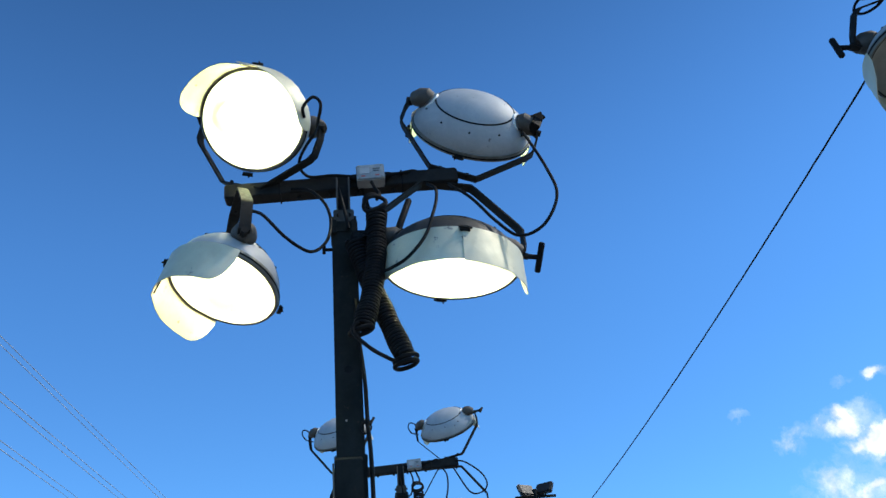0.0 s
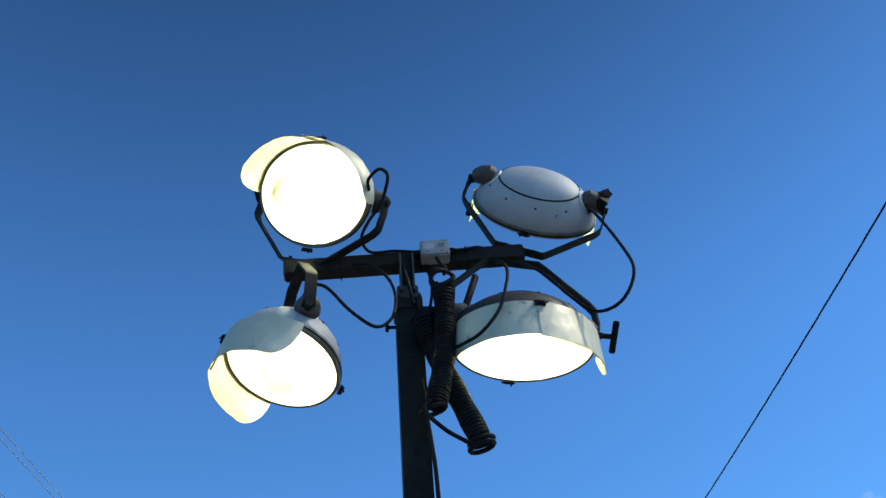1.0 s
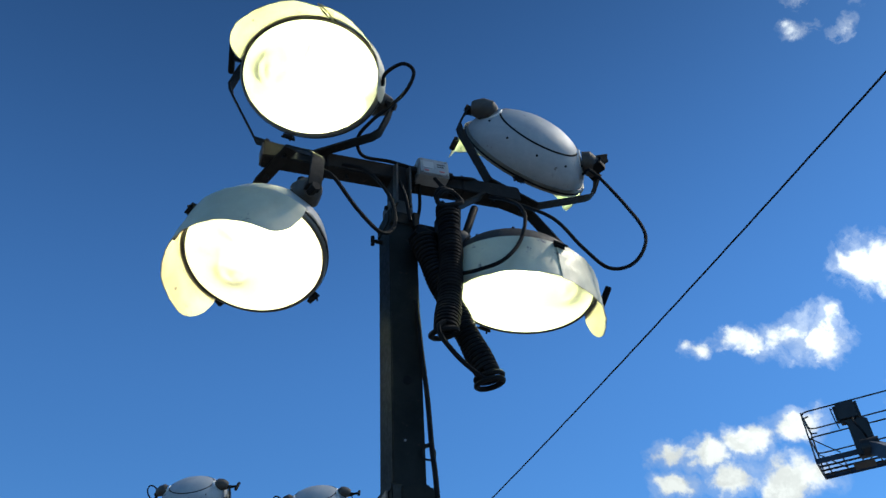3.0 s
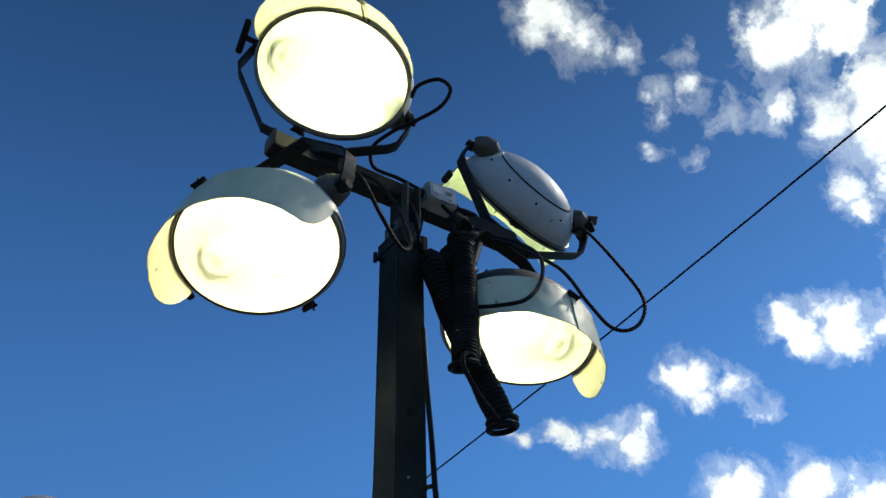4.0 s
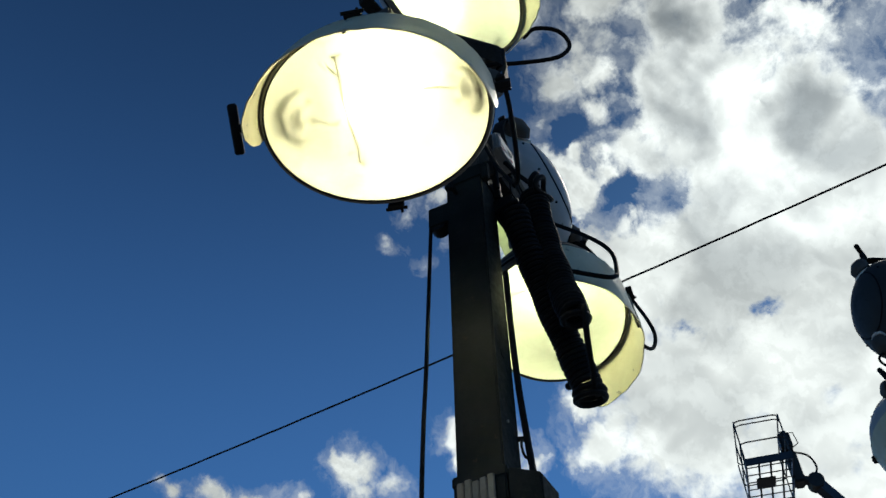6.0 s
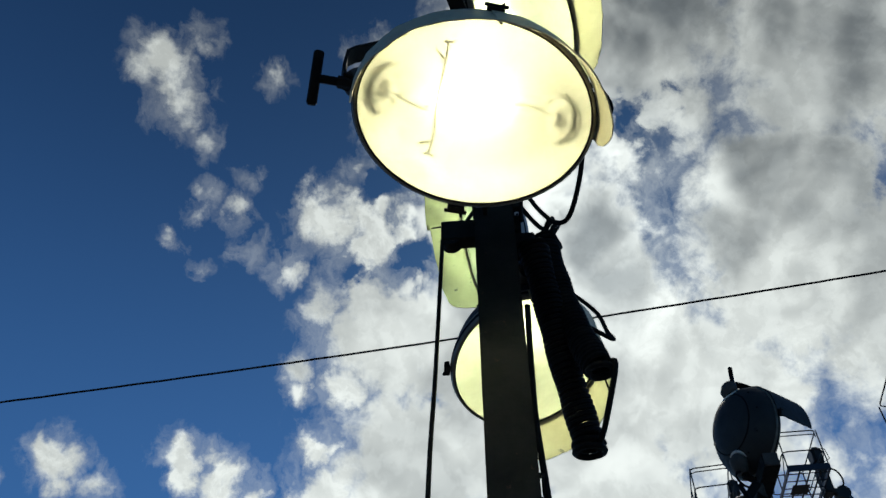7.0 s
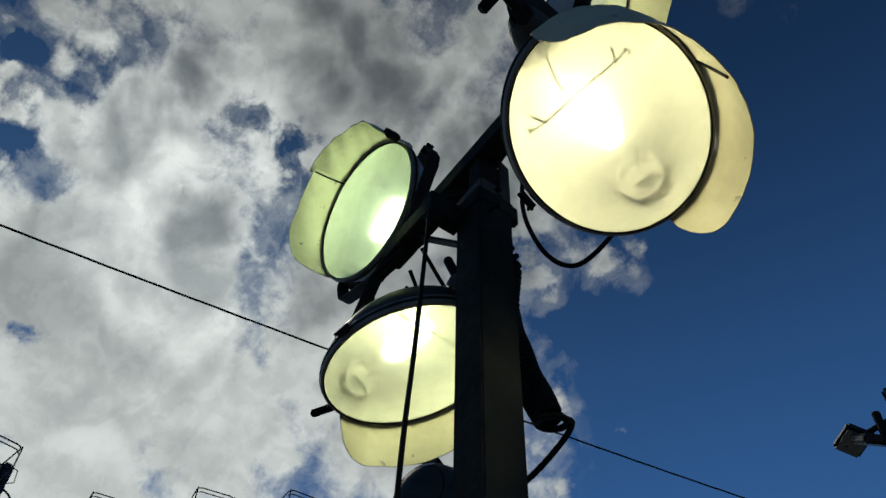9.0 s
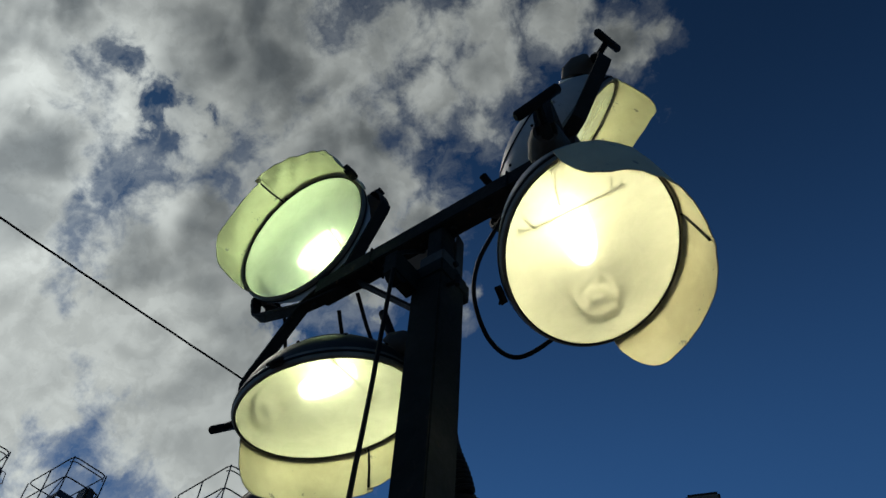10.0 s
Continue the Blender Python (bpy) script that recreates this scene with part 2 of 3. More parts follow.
RIM = material("grey clamp band", (.12, .118, .10), (.22, .215, .185), 0.45, 0.3, 80, 12, 0.7, 0.2)
RUBBER = material("black rubber", (.007, .007, .008), (.016, .016, .016), 0.60, 0.0, 90, 12, 0.5, 0.2, None, 0.07)
GREYBOX = material("grey plastic box", (.26, .27, .27), (.36, .37, .36), 0.5, 0.0, 60, 14, 0.5, 0.1, (.25, .24, .22))
LABELRED = material("faded red print", (.42, .05, .05), (.50, .12, .10), 0.6)
LABELDARK = material("dark print", (.05, .05, .05), (.10, .10, .10), 0.6)
WOOD = material("bleached slat", (.20, .165, .125), (.34, .30, .24), 0.75, 0.0, 90, 20, 0.8, 0.5)
BRASS = material("dull zinc fitting", (.22, .21, .19), (.32, .31, .28), 0.45, 0.6, 80, 14, 0.5, 0.2)
LIFTBLUE = material("dark blue lift paint", (.012, .017, .030), (.018, .025, .045), 0.45, 0.0, 40, 3, 0.5, 0.1)
LIFTDARK = material("dark lift steel", (.016, .016, .016), (.030, .028, .026), 0.5, 0.2, 40, 3, 0.5, 0.1)
LINEGREY = material("weathered aluminium line", (.28, .30, .33), (.36, .38, .41), 0.6, 0.3, 20, 1, 0.5, 0.1)
GRAVEL = material("yard gravel", (.17, .16, .145), (.27, .255, .23), 0.95, 0.0, 30, 0.6, 0.9, 0.8)
BULB = glowing("lit arc tube", (0.92, 0.96, 0.57), 51.0)
BULB_WARM = glowing("lit arc tube, warm with age", (1.0, 0.94, 0.58), 57.0)
BULB_GREEN = glowing("lit arc tube, greenish", (0.76, 0.98, 0.56), 50.0)
CERAMIC = material("pale ceramic", (.86, .85, .80), (.93, .92, .88), 0.5, 0.0, 60, 10)
BULB_OFF = material("unlit frosted tube", (.55, .55, .52), (.65, .65, .62), 0.25)
GLASS = bpy.data.materials.new("frosted lamp glass")
GLASS.use_nodes = True
q = Graph(GLASS.node_tree)
clear = GLASS.node_tree.nodes["Principled BSDF"]
hazy = q.node("ShaderNodeBsdfPrincipled")
for pane, rough in ((clear, 0.03), (hazy, 0.30)):
    pane.inputs["Transmission Weight"].default_value, pane.inputs["Roughness"].default_value, pane.inputs["IOR"].default_value = 1.0, rough, 1.45
    pane.inputs["Base Color"].default_value = (0.97, 0.985, 0.95, 1)
dust = q.ramp(q.noise(q.node("ShaderNodeTexCoord").outputs["Object"], 9.0, 5.0, 0.6, 0.5), 0.30, 0.70, 0.25, 0.30)
soiled = q.node("ShaderNodeMixShader")
q.plug(dust, soiled.inputs[0])
q.plug(clear.outputs[0], soiled.inputs[1])
q.plug(hazy.outputs[0], soiled.inputs[2])
q.plug(soiled.outputs[0], GLASS.node_tree.nodes["Material Output"].inputs[0])


# ---- mesh helpers ----
def part(name, bm, mat, parent=None, label="", smooth=True, bevel=0.0):
    """Links a bmesh as one mesh object under a thing or a part; its coordinates are the thing's own."""
    if bevel:
        bmesh.ops.bevel(bm, geom=[e for e in bm.edges if len(e.link_faces) == 2 and e.calc_face_angle() > 0.6], offset=bevel, segments=2, affect="EDGES", clamp_overlap=True)
    bmesh.ops.recalc_face_normals(bm, faces=bm.faces)
    me = bpy.data.meshes.new(name)
    bm.to_mesh(me)
    bm.free()
    if smooth:
        me.shade_smooth()
        me.set_sharp_from_angle(angle=radians(38))
    me.materials.append(mat)
    ob = new(name, me)
    if parent is not None:
        ob.parent = parent
    if label:
        tagged(ob, label)
    return ob


def thing(name, label, category, group="", m=None):
    ob = new(name)
    ob.empty_display_size = 0.1
    if m is not None:
        ob.matrix_world = m
    return tagged(ob, label, category, group)


def add_box(bm, low, high, turn=None):
    made = bmesh.ops.create_cube(bm, size=1)["verts"]
    for v in made:
        v.co = Vector([(a + b) / 2 + c * (b - a) for a, b, c in zip(low, high, v.co)])
    if turn is not None:
        bmesh.ops.transform(bm, matrix=turn, verts=made)
    return bm


def smooth_line(points, steps=8):
    """A rounded line through the points."""
    p = [Vector(q) for q in points]
    p = [p[0] * 2 - p[1], *p, p[-1] * 2 - p[-2]]
    line = []
    for a, b, c, d in zip(p, p[1:], p[2:], p[3:]):
        for i in range(steps):
            t = i / steps
            line.append(0.5 * (2 * b + (c - a) * t + (2 * a - 5 * b + 4 * c - d) * t * t + (3 * b - a - 3 * c + d) * t ** 3))
    return [*line, p[-2]]


def add_rod(bm, line, radius, sides=8, closed=False):
    """A round rod along a line of points."""
    line = [Vector(q) for q in line]
    rings, side = [], None
    n = len(line)
    for i, q in enumerate(line):
        ahead = (line[(i + 1) % n] - line[i - 1]) if closed or 0 < i < n - 1 else (line[1] - line[0] if i == 0 else line[-1] - line[-2])
        ahead.normalize()
        side = (side - ahead * side.dot(ahead)) if side is not None else ahead.orthogonal()
        if side.length < 1e-5:
            side = ahead.orthogonal()
        side.normalize()
        up = ahead.cross(side)
        r = radius[i] if isinstance(radius, (list, tuple)) else radius
        rings.append([bm.verts.new(q + (side * math.cos(a) + up * math.sin(a)) * r) for a in [2 * math.pi * k / sides for k in range(sides)]])
    for i in range(n if closed else n - 1):
        a, b = rings[i], rings[(i + 1) % n]
        for k in range(sides):
            bm.faces.new((a[k], a[(k + 1) % sides], b[(k + 1) % sides], b[k]))
    if not closed:
        bm.faces.new(rings[0][::-1])
        bm.faces.new(rings[-1])
    return bm


def add_strap(bm, line, broad, width, thick):
    """A flat bar along a line, broad side along the vector broad."""
    line, broad = [Vector(q) for q in line], Vector(broad).normalized()
    rings = []
    for i, q in enumerate(line):
        into = (q - line[i - 1]).normalized() if i else (line[1] - q).normalized()
        out = (line[i + 1] - q).normalized() if i < len(line) - 1 else into
        ahead = (into + out).normalized()
        normal = broad.cross(ahead).normalized() / max(0.5, ahead.dot(into))
        rings.append([bm.verts.new(q + broad * (sx * width / 2) + normal * (sy * thick / 2)) for sx, sy in ((-1, -1), (1, -1), (1, 1), (-1, 1))])
    for a, b in zip(rings, rings[1:]):
        for k in range(4):
            bm.faces.new((a[k], a[(k + 1) % 4], b[(k + 1) % 4], b[k]))
    bm.faces.new(rings[0][::-1])
    bm.faces.new(rings[-1])
    return bm


def rod_part(name, line, radius, mat, parent, label="", sides=8, closed=False):
    return part(name, add_rod(bmesh.new(), line, radius, sides, closed), mat, parent, label)


# ---- ground ----
bm = bmesh.new()
bmesh.ops.create_grid(bm, x_segments=60, y_segments=60, size=900)
for v in bm.verts:
    v.co.z = 0.02 * noise.noise(v.co * 0.05)
ground = tagged(part("ground", bm, GRAVEL), "pale dusty gravel of an equipment yard", "ground", kind="structure")

# ---- floodlight head ----
HALF_LONG, HALF_SHORT, DEPTH, PIVOT = .310, .246, .208, -.10


def oval(theta, z=0.0, grow=0.0, scale=1.0):
    return Vector(((HALF_LONG + grow) * scale * math.cos(theta), (HALF_SHORT + grow) * scale * math.sin(theta), z))


def add_dome(bm, grow, depth, z0=0.0, rings=14, sides=56, step=None):
    """Half an oval dome that opens towards +z."""
    rows = []
    for i in range(rings + 1):
        a = i / rings * math.pi / 2
        scale, z = math.cos(a), z0 - math.sin(a) ** 0.92 * depth
        if i == rings:
            rows.append([bm.verts.new((0, 0, z0 - depth))])
            continue
        if step and z < step:
            z -= 0.006
            scale *= 0.985
        rows.append([bm.verts.new(oval(2 * math.pi * k / sides, z, grow, scale)) for k in range(sides)])
    for r, s in zip(rows, rows[1:]):
        for k in range(sides):
            if len(s) == 1:
                bm.faces.new((r[k], r[(k + 1) % sides], s[0]))
            else:
                bm.faces.new((r[k], r[(k + 1) % sides], s[(k + 1) % sides], s[k]))
    return bm


def add_hoop(bm, profile, sides=64):
    """A hoop round the oval; profile: (grow, z) corners of its section."""
    rows = [[bm.verts.new(oval(2 * math.pi * k / sides, z, grow)) for grow, z in profile] for k in range(sides)]
    n = len(profile)
    for a, b in zip(rows, rows[1:] + rows[:1]):
        for k in range(n):
            bm.faces.new((a[k], a[(k + 1) % n], b[(k + 1) % n], b[k]))
    return bm


def visor_panel(seed, start, end, length, lift, taper=24.0, dents=.005, creased=False, skew=0.0):
    """A bent sheet that stands out from the rim between two angles, with a rounded outer end."""
    bm = bmesh.new()
    across, along = 36, 7
    grids = []
    for thick in (0.0, 0.003):
        rows = []
        for i in range(across + 1):
            deg = start + (end - start) * i / across
            th = radians(deg)
            edge = max(0.0, min((deg + 4.5) / taper, (184.5 - deg) / 24.0, 1.0))
            reach = length * (1 - skew * math.cos(th)) * math.sqrt(max(0.0, 1 - (1 - edge) ** 2.4)) + 0.006 * noise.noise((deg * .06, seed, 0)) * edge
            row = []
            for j in range(along + 1):
                z = -0.022 + (reach + 0.022) * j / along
                dent = dents * noise.noise((deg * .04, z * 14, seed)) * (j / along) ** 1.3 + dents * 0.55 * noise.noise((deg * .15, z * 50, seed))
                if creased:
                    # flat facets between sharp folds that run across the sheet
                    fold = (deg + 25 * z / length) / 24.0 + seed
                    low, part_way = math.floor(fold), fold - math.floor(fold)
                    kink = [noise.noise((k * 7.3, seed, 2.0)) for k in (low, low + 1)]
                    dent += .026 * (kink[0] * (1 - part_way) + kink[1] * part_way) * (j / along)
                    if deg < 90:
                        dent += .011 * noise.noise((deg * .11 + z * 18, z * 9, seed + 4)) * (0.3 + 0.7 * j / along)
                row.append(bm.verts.new(oval(th, z, 0.0075 + lift + thick + dent)))
            rows.append(row)
        grids.append(rows)
    for rows in grids:
        for a, b in zip(rows, rows[1:]):
            for j in range(along):
                bm.faces.new((a[j], a[j + 1], b[j + 1], b[j]))
    inner, outer = grids
    border = [(i, along) for i in range(across + 1)]
    for (i, j), (k, l) in zip(border, border[1:]):
        bm.faces.new((inner[i][j], inner[k][l], outer[k][l], outer[i][j]))
        bm.faces.new((inner[i][0], inner[k][0], outer[k][0], outer[i][0]))
    for i in (0, across):
        for j in range(along):
            bm.faces.new((inner[i][j], inner[i][j + 1], outer[i][j + 1], outer[i][j]))
    return bm


def floodlight(centre, normal, long_way, mount, lit=True, tee=1, seed=0, label="", group="", coat=None, hood=.155, taper=24.0, dents=.005, lever=1.0, top_handle=False, sheets=2, size=1.0, creased=False, arc=None, skew=0.0, back=None, brace=-1):
    """One light head: oval dome, clamp rim, glass, hood, lamp inside, forked bracket with its handles."""
    z = Vector(normal).normalized()
    x = Vector(long_way)
    x = (x - z * z.dot(x)).normalized()
    m = Matrix((x, z.cross(x), z)).transposed().to_4x4()
    m = m @ Matrix.Scale(size, 4)
    m.translation = centre
    top = thing("floodlight", label, "floodlight", group, m)
    fixed = m.inverted() @ Vector(mount)
    turn = math.atan2(fixed.z - PIVOT, fixed.y)          # direction of the fork in the head's own y and z
    away = Vector((0, math.cos(turn), math.sin(turn)))
    reach = math.hypot(fixed.y, fixed.z - PIVOT)
    broad = Vector((0, -math.sin(turn), math.cos(turn)))
    hub = Vector((0, 0, PIVOT))

    shell = part("shell", add_dome(bmesh.new(), 0.0, DEPTH, 0.0, step=-.158), back or coat or SHELL, top)
    seam = []
    for k in range(64):
        s = math.sqrt(max(0, 1 - (.160 / DEPTH) ** 2.17))
        seam.append(oval(2 * math.pi * k / 64, -.159, 0.002, s))
    rod_part("seam", seam, .0052, RUBBER, shell, "", 6, True)
    for k in range(10):
        a = 2 * math.pi * (k + .35) / 10
        s = 0.82
        bm = bmesh.new()
        q = oval(a, -(1 - s ** 2) ** 0.46 * DEPTH, 0.001, s)
        n = Vector((q.x / HALF_LONG ** 2, q.y / HALF_SHORT ** 2, q.z / DEPTH ** 2)).normalized()
        add_rod(bm, [q - n * .004, q + n * .003, q + n * .0045], [.0055, .0055, .003], 8)
        part("rivet", bm, RUBBER, shell)
    part("reflector", add_dome(bmesh.new(), -.008, DEPTH - .012, -.002), BOWL, top)
    part("rim", add_hoop(bmesh.new(), [(-.004, -.030), (.004, -.030), (.0065, -.024), (.0065, -.004), (.003, .003), (-.004, .005), (-.006, .002), (-.004, -.006)]), RIM, top)
    part("gasket", add_hoop(bmesh.new(), [(.0068, -.017), (.0085, -.017), (.0085, -.009), (.0068, -.009)]), RUBBER, top)
    part("inner_gasket", add_hoop(bmesh.new(), [(-.0035, .0060), (-.0075, .0045), (-.0075, -.001), (-.0035, .002)]), RUBBER, top)
    # slightly bulged pane
    bm = bmesh.new()
    faces = []
    for dz in (-.002, .003):
        rows = [[bm.verts.new(oval(2 * math.pi * k / 48, dz + .016 * (1 - s * s), -.006, s)) for k in range(48)] for s in (1.0, .85, .65, .4, .15)]
        for r, s in zip(rows, rows[1:]):
            for k in range(48):
                bm.faces.new((r[k], r[(k + 1) % 48], s[(k + 1) % 48], s[k]))
        bm.faces.new(rows[-1])
        faces.append(rows[0])
    for k in range(48):
        bm.faces.new((faces[0][k], faces[0][(k + 1) % 48], faces[1][(k + 1) % 48], faces[1][k]))
    lens = part("lens", bm, GLASS, top, "frosted bulged glass")
    lens.visible_shadow = False
    # lamp inside: short arc tube on wires between two flat end rings
    part("bulb", add_rod(bmesh.new(), [(-.105, 0, -.118), (-.096, 0, -.118), (-.06, 0, -.118), (0, 0, -.118), (.06, 0, -.118), (.096, 0, -.118), (.105, 0, -.118)], [.014, .028, .043, .048, .043, .028, .014], 18), (arc or BULB) if lit else BULB_OFF, top, "glowing arc tube" if lit else "unlit arc tube")
    for s in (-1, 1):
        seat, inward, up = Vector((s * .238, 0, -.124)), Vector((-s * .774, 0, .633)), Vector((s * .633, 0, .774))
        ring = [seat + inward * .012 + Vector((0, .060 * math.cos(a), 0)) + up * (.060 * math.sin(a)) for a in [2 * math.pi * k / 24 for k in range(24)]]
        bm = bmesh.new()
        add_rod(bm, ring, .006, 8, True)
        add_rod(bm, [seat - inward * .006, seat + inward * .004, seat + inward * .006], [.057, .057, .050], 24)
        add_rod(bm, [seat + inward * .004, seat + inward * .020, seat + inward * .026], [.027, .025, .018], 16)
        holder = part("lamp_holder", bm, CERAMIC, top, "pale ceramic end holder")
        for q in ring[3::6]:
            rod_part("screw", [q * .82 + (seat + inward * .012) * .18 - inward * .008, q * .82 + (seat + inward * .012) * .18 - inward * .001], .0055, RIM, holder, "", 6)
        rod_part("support_wire", [seat + inward * .008, (s * .17, .022 * s, -.105), (s * .13, .030 * s, -.085), (s * .100, .010 * s, -.112)], .0024, BRASS, top, "", 5)
    # cross wire with footed ends that steadies the tube
    bx = brace * .093
    bm = bmesh.new()
    add_rod(bm, smooth_line([(bx, -.150, -.100), (bx + .004, -.100, -.094), (bx - .003, 0, -.088), (bx, .105, -.092), (bx, .150, -.100)], 5), .0026, 6)
    for y in (-.150, .150):
        add_rod(bm, [(bx - .012, y, -.100), (bx + .016, y * 1.04, -.102)], .0030, 6)
        add_rod(bm, [(bx, y * .72, -.074), (bx + brace * .030, y * .86, -.108)], .0028, 6)
    part("lamp_brace", bm, WORN, top, "thin brown steadying wire")
    # hood of two overlapping sheets
    part("visor", visor_panel(seed + 1.3, -4.0, 92.0, hood + .005, .004, taper, dents, creased, skew), coat or SHEET, top, "bent sheet hood, dented")
    if sheets == 2:
        part("visor", visor_panel(seed + 5.1, 88.0, 184.0, hood - .005, 0.0, 24.0, dents, creased, skew), coat or SHEET, top, "bent sheet hood, dented")
    rod_part("hood_seam", [oval(radians(90), .004, .0055), oval(radians(90.4), .07, .0055), oval(radians(90), hood - .01, .0055)], .0042, RUBBER, top, "dark seam of the hood", 5)
    if creased:
        # stout clip that holds the bent end of the hood
        a = radians(-1)
        at = oval(a, .085, .016)
        turn = Matrix.Translation(at) @ pose(0, 0, 0, 0, 0, math.degrees(a))
        part("hood_clip", add_box(bmesh.new(), (-.012, -.022, -.030), (.016, .022, .030), turn), STEEL, top, "dark clip on the hood", False, .004)
    # latches on the short axis
    for s in (-1, 1):
        bm = bmesh.new()
        add_box(bm, (-.022, s * (HALF_SHORT + .017) - .006, -.022), (.022, s * (HALF_SHORT + .017) + .006, .004))
        add_rod(bm, [(-.03, s * (HALF_SHORT + .026), -.008), (.03, s * (HALF_SHORT + .026), -.008)], .005, 6)
        add_rod(bm, [(.012, s * (HALF_SHORT + .02), -.02), (.016, s * (HALF_SHORT + .034), .004)], .004, 6)
        part("latch", bm, STEEL, top, "", bevel=.001)
    if top_handle:
        bm = bmesh.new()
        add_box(bm, (-.05, .205, -.13), (.05, .262, -.06))
        add_rod(bm, [(0, .25, -.095), (0, .335, -.085)], .012, 8)
        add_rod(bm, [(0, .315, -.135), (0, .345, -.015)], .015, 8)
        part("tee_handle", bm, RUBBER, top, "black T-shaped clamp handle", False, .003)
    # socket housings and the fork
    for s in (-1, 1):
        rod_part("socket_housing", [(s * .257, 0, -.126), (s * .266, 0, -.1335), (s * .290, 0, -.132), (s * .320, 0, -.116), (s * .332, 0, -.110)], [.056, .057, .050, .040, .032], WORN, top, "brown cast end housing", 20)
    arm = []
    corner, base = .352, .118
    for s in (1, -1):
        side = [hub + Vector((s * .318, 0, 0)), hub + Vector((s * .345, 0, 0)) + away * .012, hub + Vector((s * corner, 0, 0)) + away * .05, hub + Vector((s * .350, 0, 0)) + away * .140, hub + Vector((s * .330, 0, 0)) + away * .170, hub + Vector((s * (base + .02), 0, 0)) + away * (reach - .018), hub + Vector((s * base, 0, 0)) + away * reach]
        arm += side if s == 1 else side[::-1]
    yoke = part("yoke", add_strap(bmesh.new(), arm, broad, .050, .009), STEEL, top, "dark flat steel fork", bevel=.0015)
    for s in (-1, 1):
        rod_part("pivot_bolt", [hub + Vector((s * .31, 0, 0)), hub + Vector((s * .362, 0, 0))], .017, STEEL, yoke, "", 6)
        rod_part("clamp_bolt", [hub + Vector((s * .07, 0, 0)) + away * (reach - .02), hub + Vector((s * .07, 0, 0)) + away * (reach + .012)], .010, STEEL, yoke, "", 6)
    if not tee:
        s = -1
        bm = bmesh.new()
        add_box(bm, (-.030, -.045, -.03), (.022, .045, .030), pose(-.315, .0, PIVOT - .05, 0, 25, 0))
        add_rod(bm, [(-.33, .02, PIVOT - .05), (-.352, .055, PIVOT - .075)], .013, 8)
        part("cable_entry", bm, RUBBER, top, "black cable entry block", False, .004)
        part("worn_plate", add_box(bmesh.new(), (-.022, -.004, -.035), (.022, .004, .035), pose(-.318, .02, PIVOT - .075, 20, 60, 0)), WORN, top, "", False, .002)
        return top
    s = tee
    stem = hub + Vector((s * .36, 0, 0))
    handle = rod_part("tee_handle", [stem, stem + Vector((s * .062, 0, 0))], .012, RUBBER, top, "black T-shaped clamp handle")
    across = (broad * .8 + away * .6).normalized()
    rod_part("grip", [stem + Vector((s * .06, 0, 0)) - across * .072, stem + Vector((s * .06, 0, 0)) - across * .066, stem + Vector((s * .06, 0, 0)) + across * .066, stem + Vector((s * .06, 0, 0)) + across * .072], [.010, .0145, .0145, .010], RUBBER, handle, "", 10)
    s = -tee
    if not lit:
        rod_part("lead", smooth_line([(s * .325, 0, -.115), (s * .350, .015, -.165), (s * .395, .02, -.185), (s * .430, .02, -.140), (s * .425, .03, -.06), (s * .37, .06, .0)], 5), .007, RUBBER, top, "black looped lead", 6)
        return top
    rod_part("lever", [hub + Vector((s * .25, .02, -.05)), hub + Vector((s * .24, .018, -.09)), hub + Vector((s * (.24 - .045 * lever), .03, -.09 - .155 * lever)), hub + Vector((s * (.24 - .05 * lever), .03, -.09 - .162 * lever))], [.020, .016, .016, .010], RUBBER, top, "black lever", 10)
    return top


def along_bar(x, up):
    return Vector((x, .0112 - .0358 * x, 3.962 + .045 * x + up))


LIT = "lit oval white floodlight with bent hood"
DARK = "unlit oval white floodlight with bent hood on a steel fork"
HEADS = "floodlights of the lit tower"
floodlight((-.421, -.150, 4.248), (-.523, -.696, -.492), (.841, -.33, -.428), along_bar(-.455, .043), True, -1, 0.0, LIT + " on the crossbar, tilted forwards", HEADS, None, .135, 45.0, .006, lever=.35, size=.975, skew=.30)
floodlight((-.54, .029, 3.436), (-.322, -.069, -.944), (.276, -.961, -.024), along_bar(-.49, -.043), True, -1, 11.0, LIT + " hung below the crossbar", HEADS, lever=.2, arc=BULB_WARM)
floodlight((.662, .068, 4.328), (-.084, .950, -.300), (-.930, .041, .365), along_bar(.50, .043), True, 0, 23.0, LIT + " on the crossbar, facing backwards", HEADS, hood=.160, taper=7.0, size=.98, creased=True, arc=BULB_GREEN, brace=1)
# the dome takes the darkened coat, the hood keeps the pale sheet
floodlight((.474, -.072, 3.447), (-.048, -.119, -.992), (.991, .121, -.063), along_bar(.49, -.043), True, 1, 37.0, LIT + " under the crossbar, facing down", HEADS, back=DARKSHELL)


